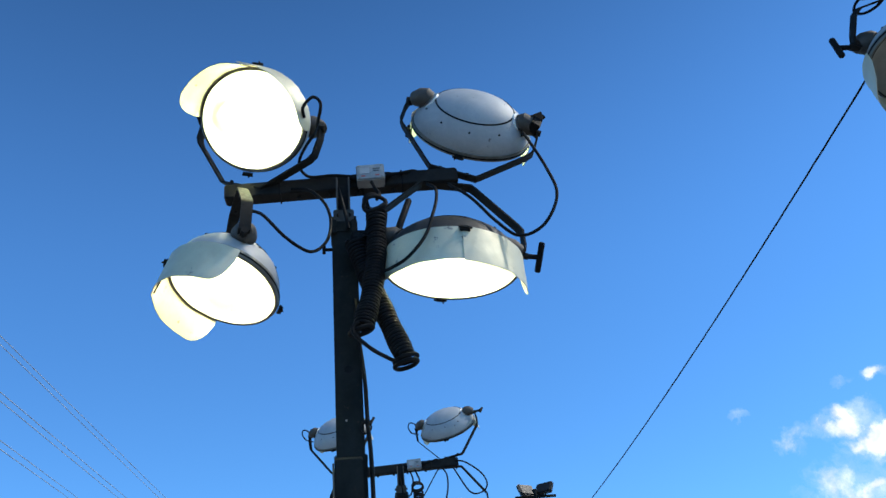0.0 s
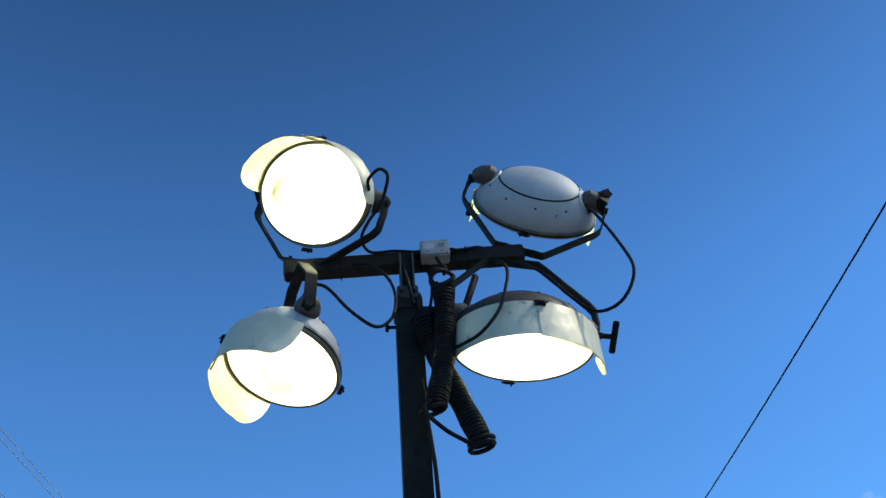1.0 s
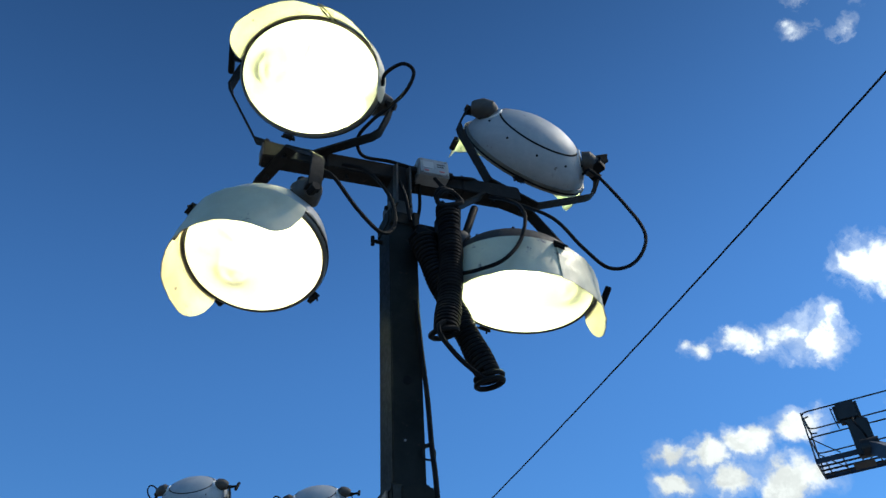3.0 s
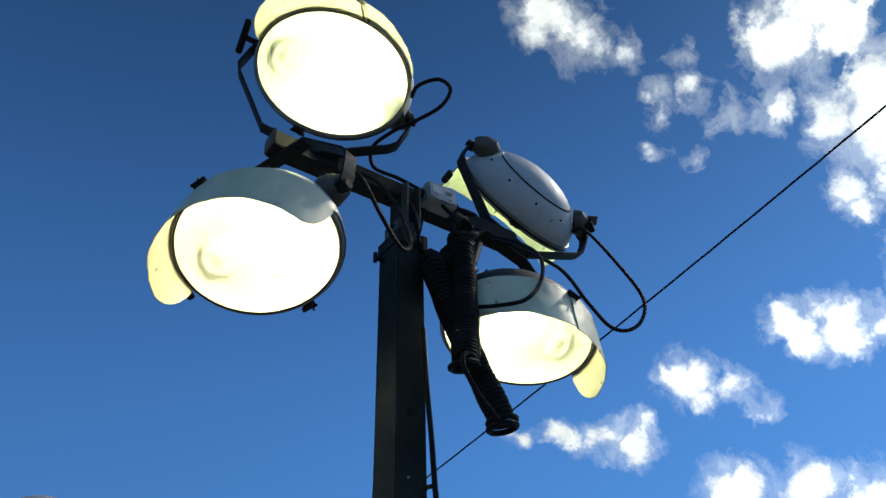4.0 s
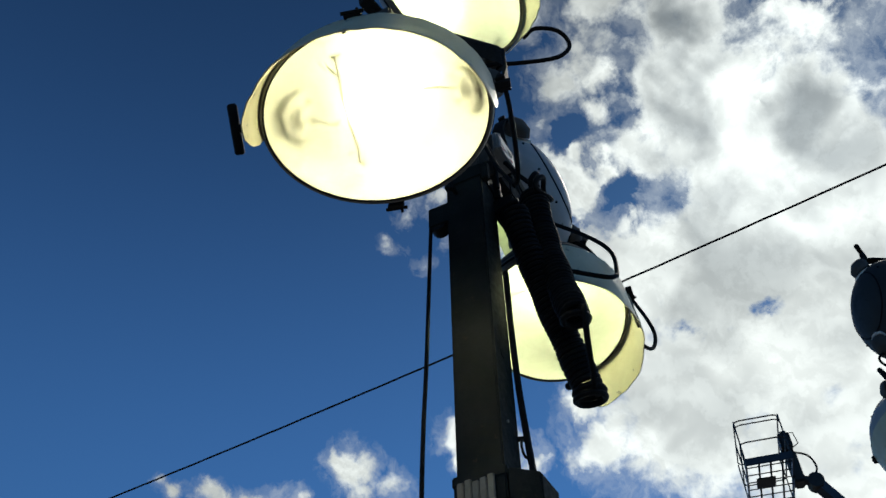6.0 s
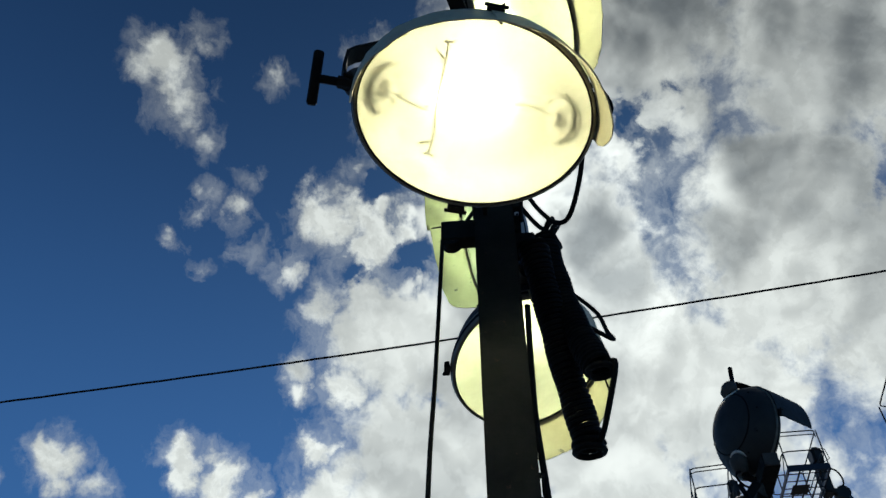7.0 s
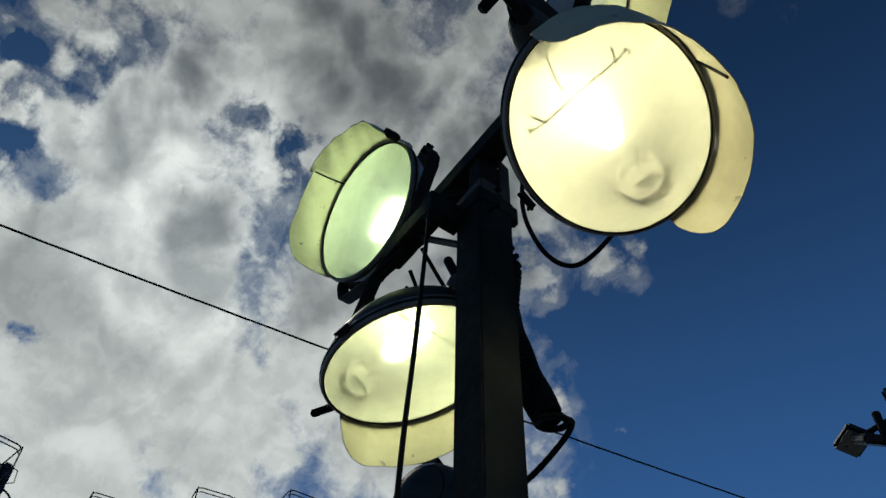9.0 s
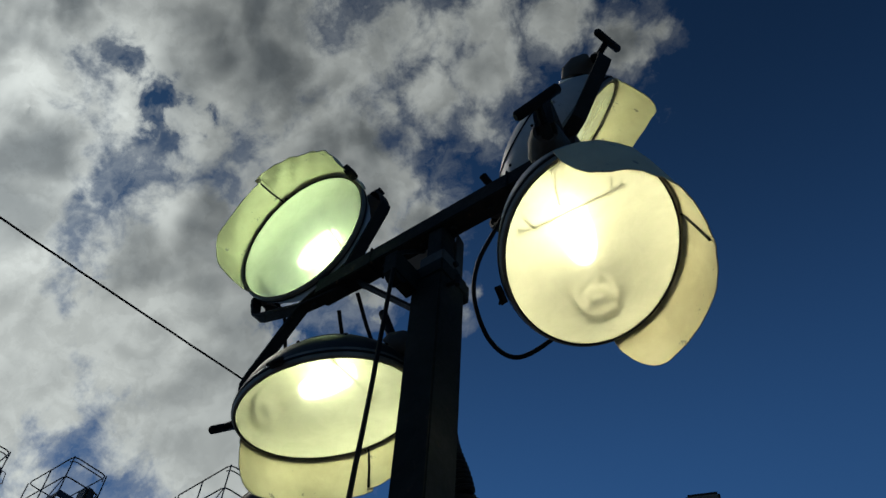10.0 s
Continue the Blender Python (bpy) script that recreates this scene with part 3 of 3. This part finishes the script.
# ---- the tower ----
def coil(points, radius, turns, steps=14):
    """A tight coil of cable round a hanging line, a little loose at its upper end."""
    fine_path = smooth_line(points, 40)
    run = [0.0]
    for p, q in zip(fine_path, fine_path[1:]):
        run.append(run[-1] + (q - p).length)
    spots = np.interp(np.linspace(0, run[-1], 60), run, range(len(fine_path)))
    path = [fine_path[min(round(s), len(fine_path) - 1)] for s in spots]
    n, line = turns * steps, []
    side = None
    for i in range(n + 1):
        t = (i / n) ** 0.94
        at = t * (len(path) - 1)
        k = min(int(at), len(path) - 2)
        ahead = (path[k + 1] - path[k]).normalized()
        side = (side - ahead * side.dot(ahead)).normalized() if side is not None else ahead.orthogonal().normalized()
        w = 2 * math.pi * i / steps
        wide = radius * (1 + .05 * math.sin(t * 23) + .12 * max(0.0, 1 - t * 9))
        line.append(path[k].lerp(path[k + 1], at - k) + (side * math.cos(w) + ahead.cross(side) * math.sin(w)) * wide)
    return line


def light_tower(m, label, group, detail=True):
    top = thing("light_tower", label, "light tower", group, m)
    # telescoping mast: lower section, middle section, slim head
    bm = bmesh.new()
    add_box(bm, (-.062, -.067, 0), (.062, .067, 2.618))
    add_box(bm, (-.065, -.070, 2.592), (.065, .070, 2.621))
    part("lower_mast", bm, MAST, top, "black square lower mast tube", False, .004)
    bm = bmesh.new()
    add_box(bm, (-.056, -.061, 2.55), (.056, .061, 3.70))
    add_box(bm, (-.061, -.066, 3.655), (.061, .066, 3.715))
    mast = part("upper_mast", bm, MAST, top, "black square upper mast tube", False, .004)
    part("mast_head", add_box(bmesh.new(), (-.030, -.036, 3.66), (.030, .036, 3.93)), STEEL, top, "", False, .003)
    part("head_block", add_box(bmesh.new(), (-.047, -.052, 3.700), (.047, .046, 3.790)), WORN, top, "worn brown head block", False, .005)
    part("head_web", add_box(bmesh.new(), (-.023, -.050, 3.745), (.023, -.041, 3.930)), STEEL, top, "", False, .002)
    for x in (-.032, .024):
        bm = bmesh.new()
        add_box(bm, (x, -.082, 3.745), (x + .008, -.041, 3.972))
        for v in bm.verts:
            if v.co.z > 3.9 and v.co.y < -.08:
                v.co.z -= .02
        part("head_plate", bm, WORN, top, "worn brown gusset plate", False, .002)
    for s in (-1, 1):
        for z in (3.722, 3.762):
            rod_part("head_bolt", [(s * .045, -.015, z), (s * .058, -.015, z)], .010, STEEL, top, "", 6)
    for x in (-.046, .046):
        part("collar_lug", add_box(bmesh.new(), (x - .012, -.085, 3.640), (x + .012, -.062, 3.712)), MAST, top, "", False, .003)
    tilt = along_bar(1, 0) - along_bar(0, 0)
    bar_turn = Matrix.Translation(along_bar(0, 0)) @ tilt.to_track_quat("X", "Z").to_matrix().to_4x4()
    bm = bmesh.new()
    add_box(bm, (-.548, -.038, -.038), (.548, .038, .038), bar_turn)
    bar = part("crossbar", bm, STEEL, top, "dark square steel crossbar", False, .004)
    for x in (-.21, -.06, .07, .24):
        rod_part("bolt", [bar_turn @ Vector((x, .0, -.036)), bar_turn @ Vector((x, 0, -.056))], .010, STEEL, bar, "", 6)
    for s in (-1, 1):
        part("end_cap", add_box(bmesh.new(), (s * .550 - .004, -.034, -.034), (s * .550 + .004, .034, .034), bar_turn), WORN if s < 0 else STEEL, bar, "", False, .002)
    # junction box on the bar
    lid_turn = bar_turn @ pose(.135, -.058, .005, 0, 0, 0)
    part_box = part("junction_box", add_box(bmesh.new(), (-.066, -.036, -.044), (.066, .036, .044), lid_turn), GREYBOX, top, "small grey junction box with faded labels", False, .004)
    part("lid", add_box(bmesh.new(), (-.062, -.041, -.040), (.062, -.036, .040), lid_turn), GREYBOX, part_box, "", False, .002)
    part("label", add_box(bmesh.new(), (-.050, -.0425, -.012), (-.004, -.041, .022), lid_turn), SHELL, part_box, "pale worn label", False)
    for x, z, w in ((-.045, -.028, .02), (.02, -.026, .022)):
        part("print", add_box(bmesh.new(), (x, -.0425, z), (x + w, -.041, z + .006), lid_turn), LABELRED, part_box, "", False)
    for x, z, w in ((.012, .012, .035), (.012, .000, .028)):
        part("print", add_box(bmesh.new(), (x, -.0425, z), (x + w, -.041, z + .005), lid_turn), LABELDARK, part_box, "", False)
    for s in (-1, 1):
        rod_part("cable_gland", [lid_turn @ Vector((s * .064, 0, 0)), lid_turn @ Vector((s * .09, 0, 0)), lid_turn @ Vector((s * .10, 0, 0))], [.016, .016, .009], RUBBER, part_box, "", 8)
    for x in (-.052, .052):
        for z in (-.033, .033):
            rod_part("screw", [lid_turn @ Vector((x, -.040, z)), lid_turn @ Vector((x, -.044, z))], .005, BRASS, part_box, "", 6)
    # pulley bracket at the back, winch wire
    bm = bmesh.new()
    add_box(bm, (.030, .055, 3.612), (.078, .172, 3.700))
    bracket = part("pulley_bracket", bm, MAST, top, "black pulley bracket", False, .002)
    rod_part("pulley", [(.034, .140, 3.62), (.074, .140, 3.62)], .030, STEEL, bracket, "", 16)
    rod_part("winch_wire", smooth_line([(.04, .168, 3.62), (.04, .187, 3.1), (.042, .207, 2.6), (.05, .225, 1.2), (.05, .09, .9)], 6), .0065, RUBBER, top, "thin black winch wire", 6)
    # side bolt, ring, roller housing, slatted strip
    bm = bmesh.new()
    add_rod(bm, [(-.050, .026, 3.618), (-.098, .026, 3.618)], .008, 8)
    add_rod(bm, [(-.094, .026, 3.598), (-.094, .026, 3.638)], .008, 8)
    part("set_screw", bm, STEEL, mast)
    rod_part("ring", [Vector((.062 + .002 * math.sin(a), -.072, 2.725)) + Vector((math.cos(a) * .022, 0, math.sin(a) * .024)) for a in [2 * math.pi * k / 20 for k in range(20)]], .0035, STEEL, mast, "small steel ring", 6, True)
    rod_part("bolt_head", [(.0, -.060, 2.981), (.0, -.0635, 2.981)], .017, RUBBER, mast, "", 14)
    rod_part("screw", [(-.0136, -.060, 2.763), (-.0136, -.065, 2.763)], .004, BRASS, mast, "", 8)
    rod_part("ring_lug", [(.052, -.058, 2.750), (.060, -.076, 2.750)], .007, STEEL, mast, "", 8)
    bm = bmesh.new()
    add_box(bm, (-.062, -.150, 2.30), (.045, -.070, 2.612))
    for v in bm.verts:
        if v.co.z > 2.6 and v.co.y < -.14:
            v.co.z -= .035
    part("roller_housing", bm, MAST, top, "black roller housing", False, .004)
    for k in range(5):
        y = -.041 + k * .0192
        part("slat", add_box(bmesh.new(), (-.0735, y, 2.20), (-.0655, y + .0172, 2.600 - .004 * (k % 3))), WOOD, top, "bleached brown guide slat", False, .002)
    rod_part("hook", smooth_line([(.03, .062, 2.675), (.03, .085, 2.670), (.03, .094, 2.645), (.03, .086, 2.605), (.03, .076, 2.580), (.03, .088, 2.555), (.03, .078, 2.535)], 5), .0055, STEEL, mast, "small black hook", 6)
    rod_part("hook_tip", [(.03, .088, 2.620), (.03, .118, 2.595), (.03, .128, 2.590)], [.007, .004, .0015], STEEL, mast, "", 6)
    # coiled supply cables with their loops
    one = coil([(.147, -.160, 3.695), (.133, -.184, 3.45), (.107, -.214, 3.26), (.066, -.252, 3.080)], .037, 37)
    two = coil([(.048, -.116, 3.565), (.088, -.138, 3.40), (.150, -.168, 3.20), (.226, -.212, 2.965)], .037, 37)
    loop = [Vector((.140, -.182, 3.735)) + Vector((math.cos(a) * .048, 0.012 * math.sin(2 * a), math.sin(a) * .038)) for a in [2 * math.pi * k / 22 for k in range(22)]]
    rod_part("coiled_cable", one, .0085, RUBBER, top, "black coiled supply cable", 7)
    rod_part("coiled_cable", two, .0085, RUBBER, top, "black coiled supply cable", 7)
    rod_part("cable_loop", loop, .0095, RUBBER, top, "", 7, True)
    rod_part("cable_loop", [q + Vector((.012 * math.sin(k * .3), -.018, -.022)) for k, q in enumerate(loop)], .0095, RUBBER, top, "", 7, True)
    rod_part("cable_loop", [Vector((.057, -.255, 3.062)) + Vector((math.cos(a) * .046, math.sin(a) * .034, .014 * math.cos(a))) for a in [2 * math.pi * k / 22 for k in range(22)]], .0095, RUBBER, top, "", 7, True)
    for dz in (0, -.022):
        rod_part("cable_loop", [Vector((.229, -.213, 2.950 + dz)) + Vector((math.cos(a) * .046, math.sin(a) * .040, .012 * math.cos(a))) for a in [2 * math.pi * k / 22 for k in range(22)]], .0095, RUBBER, top, "", 7, True)
    rod_part("cable_link", smooth_line([(.045, -.290, 3.085), (.022, -.292, 3.060), (.035, -.285, 3.025), (.095, -.266, 2.975), (.150, -.252, 2.945), (.190, -.240, 2.930), (.225, -.235, 2.930)], 6), .0085, RUBBER, top, "", 7)
    bm = bmesh.new()
    add_box(bm, (.035, -.125, 3.565), (.105, -.055, 3.625))
    add_rod(bm, [(.05, -.09, 3.60), (.09, -.115, 3.56)], .036, 12)
    part("cable_clamp", bm, RUBBER, top, "", True, .004)
    rod_part("cable_tail", smooth_line([(.15, -.18, 3.75), (.165, -.15, 3.80), (.15, -.11, 3.86), (.135, -.08, 3.92)], 5), .0085, RUBBER, top, "", 7)
    rod_part("mast_cable", smooth_line([(.035, -.078, 3.30), (.05, -.072, 3.10), (.066, -.070, 2.92), (.070, -.078, 2.75), (.078, -.084, 2.60), (.080, -.085, 2.3), (.078, -.08, 1.2), (.076, -.08, .5)], 6), .009, RUBBER, top, "black cable along the mast", 7)
    # lead wires of the heads
    leads = {}
    leads["first"] = [(-.165, -.30, 4.13), (-.168, -.347, 4.150), (-.123, -.412, 4.152), (-.087, -.434, 4.096), (-.10, -.386, 4.037), (-.125, -.258, 4.063), (-.167, -.185, 4.050), (-.20, -.10, 4.02), (-.16, -.045, 3.985), (-.05, -.05, 3.985), (.04, -.060, 3.97)]
    leads["second"] = [(-.24, -.03, 3.925), (-.155, -.065, 3.89), (-.085, -.085, 3.80), (-.058, -.115, 3.68), (-.078, -.170, 3.54), (-.145, -.212, 3.465), (-.245, -.250, 3.515), (-.338, -.272, 3.615), (-.39, -.26, 3.65)]
    leads["third"] = [(.90, -.05, 4.21), (.89, -.13, 4.15), (.930, -.25, 3.86), (.938, -.312, 3.66), (.86, -.31, 3.51), (.75, -.285, 3.47), (.66, -.265, 3.56), (.57, -.23, 3.71), (.50, -.06, 3.915)]
    leads["fourth"] = [(.40, -.04, 3.93), (.42, -.15, 3.83), (.41, -.26, 3.70), (.381, -.325, 3.576), (.336, -.340, 3.449), (.258, -.340, 3.348), (.193, -.27, 3.34), (.15, -.20, 3.36)]
    leads["fifth"] = [(.235, -.058, 3.975), (.29, -.05, 3.995), (.345, -.03, 4.018), (.38, .0, 4.02)]
    leads["sixth"] = [(.09, -.02, 3.93), (.12, .06, 3.86), (.10, .10, 3.75), (.05, .06, 3.70)]
    leads["seventh"] = [(-.02, -.06, 3.90), (.0, -.09, 3.78), (.02, -.085, 3.66)]
    if not detail:
        leads["third"] = [(.50, -.03, 3.99), (.60, -.07, 3.97), (.74, -.11, 3.85), (.79, -.12, 3.74), (.74, -.14, 3.66), (.62, -.16, 3.66), (.50, -.06, 3.915)]
        del leads["first"], leads["second"]
    for line in leads.values():
        rod_part("lead_wire", smooth_line(line, 8), .0075, RUBBER, top, "black lead wire", 7)
    # cable ties
    for x in (-.30, .28):
        part("cable_tie", add_box(bmesh.new(), (x, -.042, -.042), (x + .007, .042, .042), bar_turn), RUBBER, bar, "", False)
    return top


light_tower(None, "black square-masted light tower with four lit floodlights", "light towers")

# further towers of the same make, unlit
def placed(m, p):
    return m @ Vector(p)


def turned(m, v):
    return m.to_3x3() @ Vector(v)


second = pose(.45, 4.52, -.012)
light_tower(second, "black light tower with unlit floodlights, farther off", "light towers", False)
for c, n, l, x, up, tee in (
    ((-.54, .06, 4.315), (.36, .66, -.66), (-.87, .48, -.04), -.47, .043, -1),
    ((.50, .05, 4.345), (.36, .66, -.66), (-.86, .46, -.16), .42, .043, -1),
    ((.50, -.02, 3.45), (.05, .12, -.99), (.99, .05, .03), .49, -.043, 1),
    ((-.52, .0, 3.45), (-.2, .1, -.97), (.4, .9, .0), -.49, -.043, 1),
):
    floodlight(placed(second, c), turned(second, n), turned(second, l), placed(second, along_bar(x, up)), False, tee, c[0] * 10 + 50, DARK, "floodlights of the farther tower", size=.88)

third = pose(2.42, -1.28, 0.0)
light_tower(third, "black light tower beside the lit one", "light towers", False)
for c, n, l, x, up, tee, coat in (
    # upper head: its backlit silhouette is put into the coat colour
    ((-0.304, 0.000, 4.258), (.52, -.84, -.12), (-.10, .02, .99), -.31, .043, 1, DARKSHELL),
    ((-.18, .13, 3.66), (-.10, -.25, -.96), (-.98, .10, .05), -.18, -.043, 1, None),
):
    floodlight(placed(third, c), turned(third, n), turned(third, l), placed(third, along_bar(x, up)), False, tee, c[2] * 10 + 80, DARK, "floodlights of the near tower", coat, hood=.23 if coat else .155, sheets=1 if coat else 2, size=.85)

# ---- overhead cable between two poles out of sight ----
def hang(y):
    return Vector((7.66 + .032 * y, y, 10.139 - .0851 * y + .00176 * y * y))


cable = [hang(-42 + 80 * i / 400) + Vector((.0015 * math.sin(i * 1.9), 0, .002 * math.sin(i * 1.3))) for i in range(401)]
tagged(part("overhead_cable", add_rod(bmesh.new(), cable, .0175, 6), RUBBER), "black twisted overhead cable strung between poles", "cable")
for y in (-42, 38):
    p = hang(y)
    tagged(part("cable_pole", add_rod(bmesh.new(), [(p.x, p.y, 0), (p.x, p.y, p.z * .5), (p.x, p.y, p.z + .3)], [.16, .14, .11], 14), WOOD), "bleached wooden pole that carries the cable", "pole", "cable poles")

# ---- power lines, far off ----
def direction(az, el):
    return Vector((math.sin(radians(az)) * math.cos(radians(el)), math.cos(radians(az)) * math.cos(radians(el)), math.sin(radians(el))))


eye0 = Vector((0, -3.29, 1.58))
for (a0, e0), (a1, e1) in (((-23.5, 24.8), (-13.7, 17.0)), ((-23.0, 21.6), (-14.2, 15.4)), ((-22.3, 18.7), (-18.0, 16.0))):
    for shift in (0.0, .45):
        p, q = eye0 + direction(a0, e0 - shift) * 90, eye0 + direction(a1, e1 - shift * .8) * 150
        d = q - p
        tagged(part("power_line", add_rod(bmesh.new(), [p - d * 2.7 + d * 6.2 * i / 12 for i in range(13)], .045, 5), LINEGREY), "thin grey overhead power line, far away", "power line", "power lines")


# ---- small floodlight masts ----
def spot_mast(at, height, heads, label):
    top = thing("spotlight_mast", label, "light mast", "", pose(*at, 0))
    rod_part("pole", [(0, 0, 0), (0, 0, height)], .035, MAST, top, "", 12)
    rod_part("arm", [(-.34, 0, height - .12), (.34, 0, height - .12)], .025, MAST, top, "", 8)
    for x, dz, rx, rz in heads:
        turn = pose(x, 0, height + dz, rx, 0, rz)
        bm = bmesh.new()
        add_box(bm, (-.15, -.11, -.03), (.15, .11, .05), turn)
        head = part("spot_head", bm, LIFTDARK, top, "dark boxy spotlight head", False, .02)
        part("front_glass", add_box(bmesh.new(), (-.13, -.09, -.034), (.13, .09, -.030), turn), RIM, head, "dark front glass", False)
        rod_part("stem", [(x, 0, height - .12), turn @ Vector((0, 0, .02))], .018, MAST, top, "", 8)
    return top


spot_mast((2.98, 10.4, 0), 5.25, ((-.15, -.02, 62, 28), (.17, 0, 58, -38)), "slim dark mast with small boxy spotlights")
spot_mast((1.22, -5.1, 0), 6.2, ((-.28, 0, 60, 20), (.27, -.12, 25, -30), (.10, -.22, -35, 60)), "slim dark mast with small boxy spotlights")


# ---- boom lifts ----
def boom_lift(basket, az, label):
    """Work basket with rails and control box on a boom that comes up from a wheeled base; az: the way its long side runs."""
    m = pose(*basket, 0, 0, -az)
    far = m @ Vector((8.5, 5.0, 0))
    top = thing("boom_lift", label, "boom lift", "boom lifts in the yard", pose(far.x, far.y, 0, 0, 0, -az))
    inv = top.matrix_world.inverted() @ m
    w, l, h = .47, .95, 1.10

    def rail(name, points, r=.016, mat=LIFTDARK):
        rod_part(name, [inv @ Vector(p) for p in points], r, mat, top, "", 6)

    # rails with rounded corners, posts, braces
    for z, name in ((h, "top_rail"), (h * .90, "top_rail"), (h * .50, "middle_rail")):
        pts = [(-w, -l, z), (w, -l, z), (w, l, z), (-w, l, z)]
        line = []
        for a, b, c in zip(pts[-1:] + pts[:-1], pts, pts[1:] + pts[:1]):
            a, b, c = Vector(a), Vector(b), Vector(c)
            line += [b + (a - b).normalized() * .12, b + (a - b).normalized() * .035 + (c - b).normalized() * .035, b + (c - b).normalized() * .12]
        if z == h * .90:
            line = line[:6]
            rod_part(name, [inv @ p for p in line], .014, LIFTDARK, top, "", 6)
        else:
            rod_part(name, [inv @ p for p in line], .016, LIFTDARK, top, "", 6, True)
    for x in (-w, w):
        for y in (-l, 0, l):
            rail("post", [(x, y, 0), (x, y, h)])
        rail("brace", [(x, -l, h * .5), (x, -l * .5, .12)], .012)
    bm = bmesh.new()
    for low, high in (((-w - .02, -l - .02, 0), (w + .02, -l + .01, .16)), ((-w - .02, l - .01, 0), (w + .02, l + .02, .10)), ((-w - .02, -l, 0), (-w + .01, l, .10)), ((w - .01, -l, 0), (w + .02, l, .10))):
        add_box(bm, low, high, inv)
    part("toe_board", bm, LIFTBLUE, top, "dark blue toe board", False)
    for k in range(6):
        y = -l + .16 + k * (2 * l - .3) / 5
        rail("floor_bar", [(-w, y, .03), (w, y, .03)], .014)
    for x in (-.22, .02, .26):
        rail("floor_beam", [(x, -l, .01), (x, l, .01)], .022)
    part("floor_pan", add_box(bmesh.new(), (-.30, -.35, -.02), (.10, .05, .0), inv), LIFTDARK, top, "", False)
    part("control_box", add_box(bmesh.new(), (w - .05, -.34, .62), (w + .20, .12, 1.06), inv), LIFTDARK, top, "dark control box", False, .06)
    rail("guard", [(w + .05, -.36, .98), (w + .26, -.38, .92), (w + .30, -.36, .66), (w + .10, -.34, .55)], .012)
    rod_part("hose", [inv @ Vector(p) for p in smooth_line([(w + .1, 0, .7), (w + .45, -.05, .5), (w + .55, .05, .2), (w + .3, .1, 0)], 5)], .022, RUBBER, top, "", 6)
    part("basket_mount", add_box(bmesh.new(), (w, -.18, -.12), (w + .22, .20, .62), inv), LIFTDARK, top, "", False, .03)
    wrist, base = inv @ Vector((w + .2, 0, -.02)), Vector((0, 0, 1.9))
    elbow = wrist + (inv.to_3x3() @ Vector((.24, .10, -.06)))
    rod_part("jib", [wrist, elbow], .10, LIFTDARK, top, "", 10)
    knuckle = rod_part("knuckle", [elbow - Vector((0, .16, 0)), elbow + Vector((0, .16, 0))], .17, LIFTDARK, top, "", 14)
    run = (base - elbow).normalized()
    side = run.cross(Vector((0, 0, 1))).normalized()
    part("boom", add_strap(bmesh.new(), [elbow, base], side, .20, .24), LIFTBLUE, top, "long dark boom", False, .02)
    rod_part("cylinder", [elbow + run * .35 - side * .22, elbow + run * 3.2 - side * .22], .045, LIFTDARK, top, "", 8)
    part("turntable", add_box(bmesh.new(), (-.9, -1.2, 1.0), (.9, 1.2, 2.1)), LIFTBLUE, top, "", False, .08)
    part("chassis", add_box(bmesh.new(), (-1.0, -1.6, .45), (1.0, 1.6, .95)), LIFTDARK, top, "", False, .05)
    for x in (-1.05, 1.05):
        for y in (-1.2, 1.2):
            rod_part("wheel", [(x - .16, y, .48), (x + .16, y, .48)], .48, RUBBER, top, "", 24)
    return top


LIFT = "boom lift with a raised railed work basket, dark against the sky"
for basket, az in (
    ((12.4, -8.2, 11.42), 95), ((16.37, .37, 10.91), 80), ((17.01, -7.02, 12.78), 92), ((17.91, -5.08, 12.52), 98),
    ((21.27, -3.28, 13.40), 95), ((13.14, 8.64, 8.0), 143),
):
    boom_lift(basket, az, LIFT)
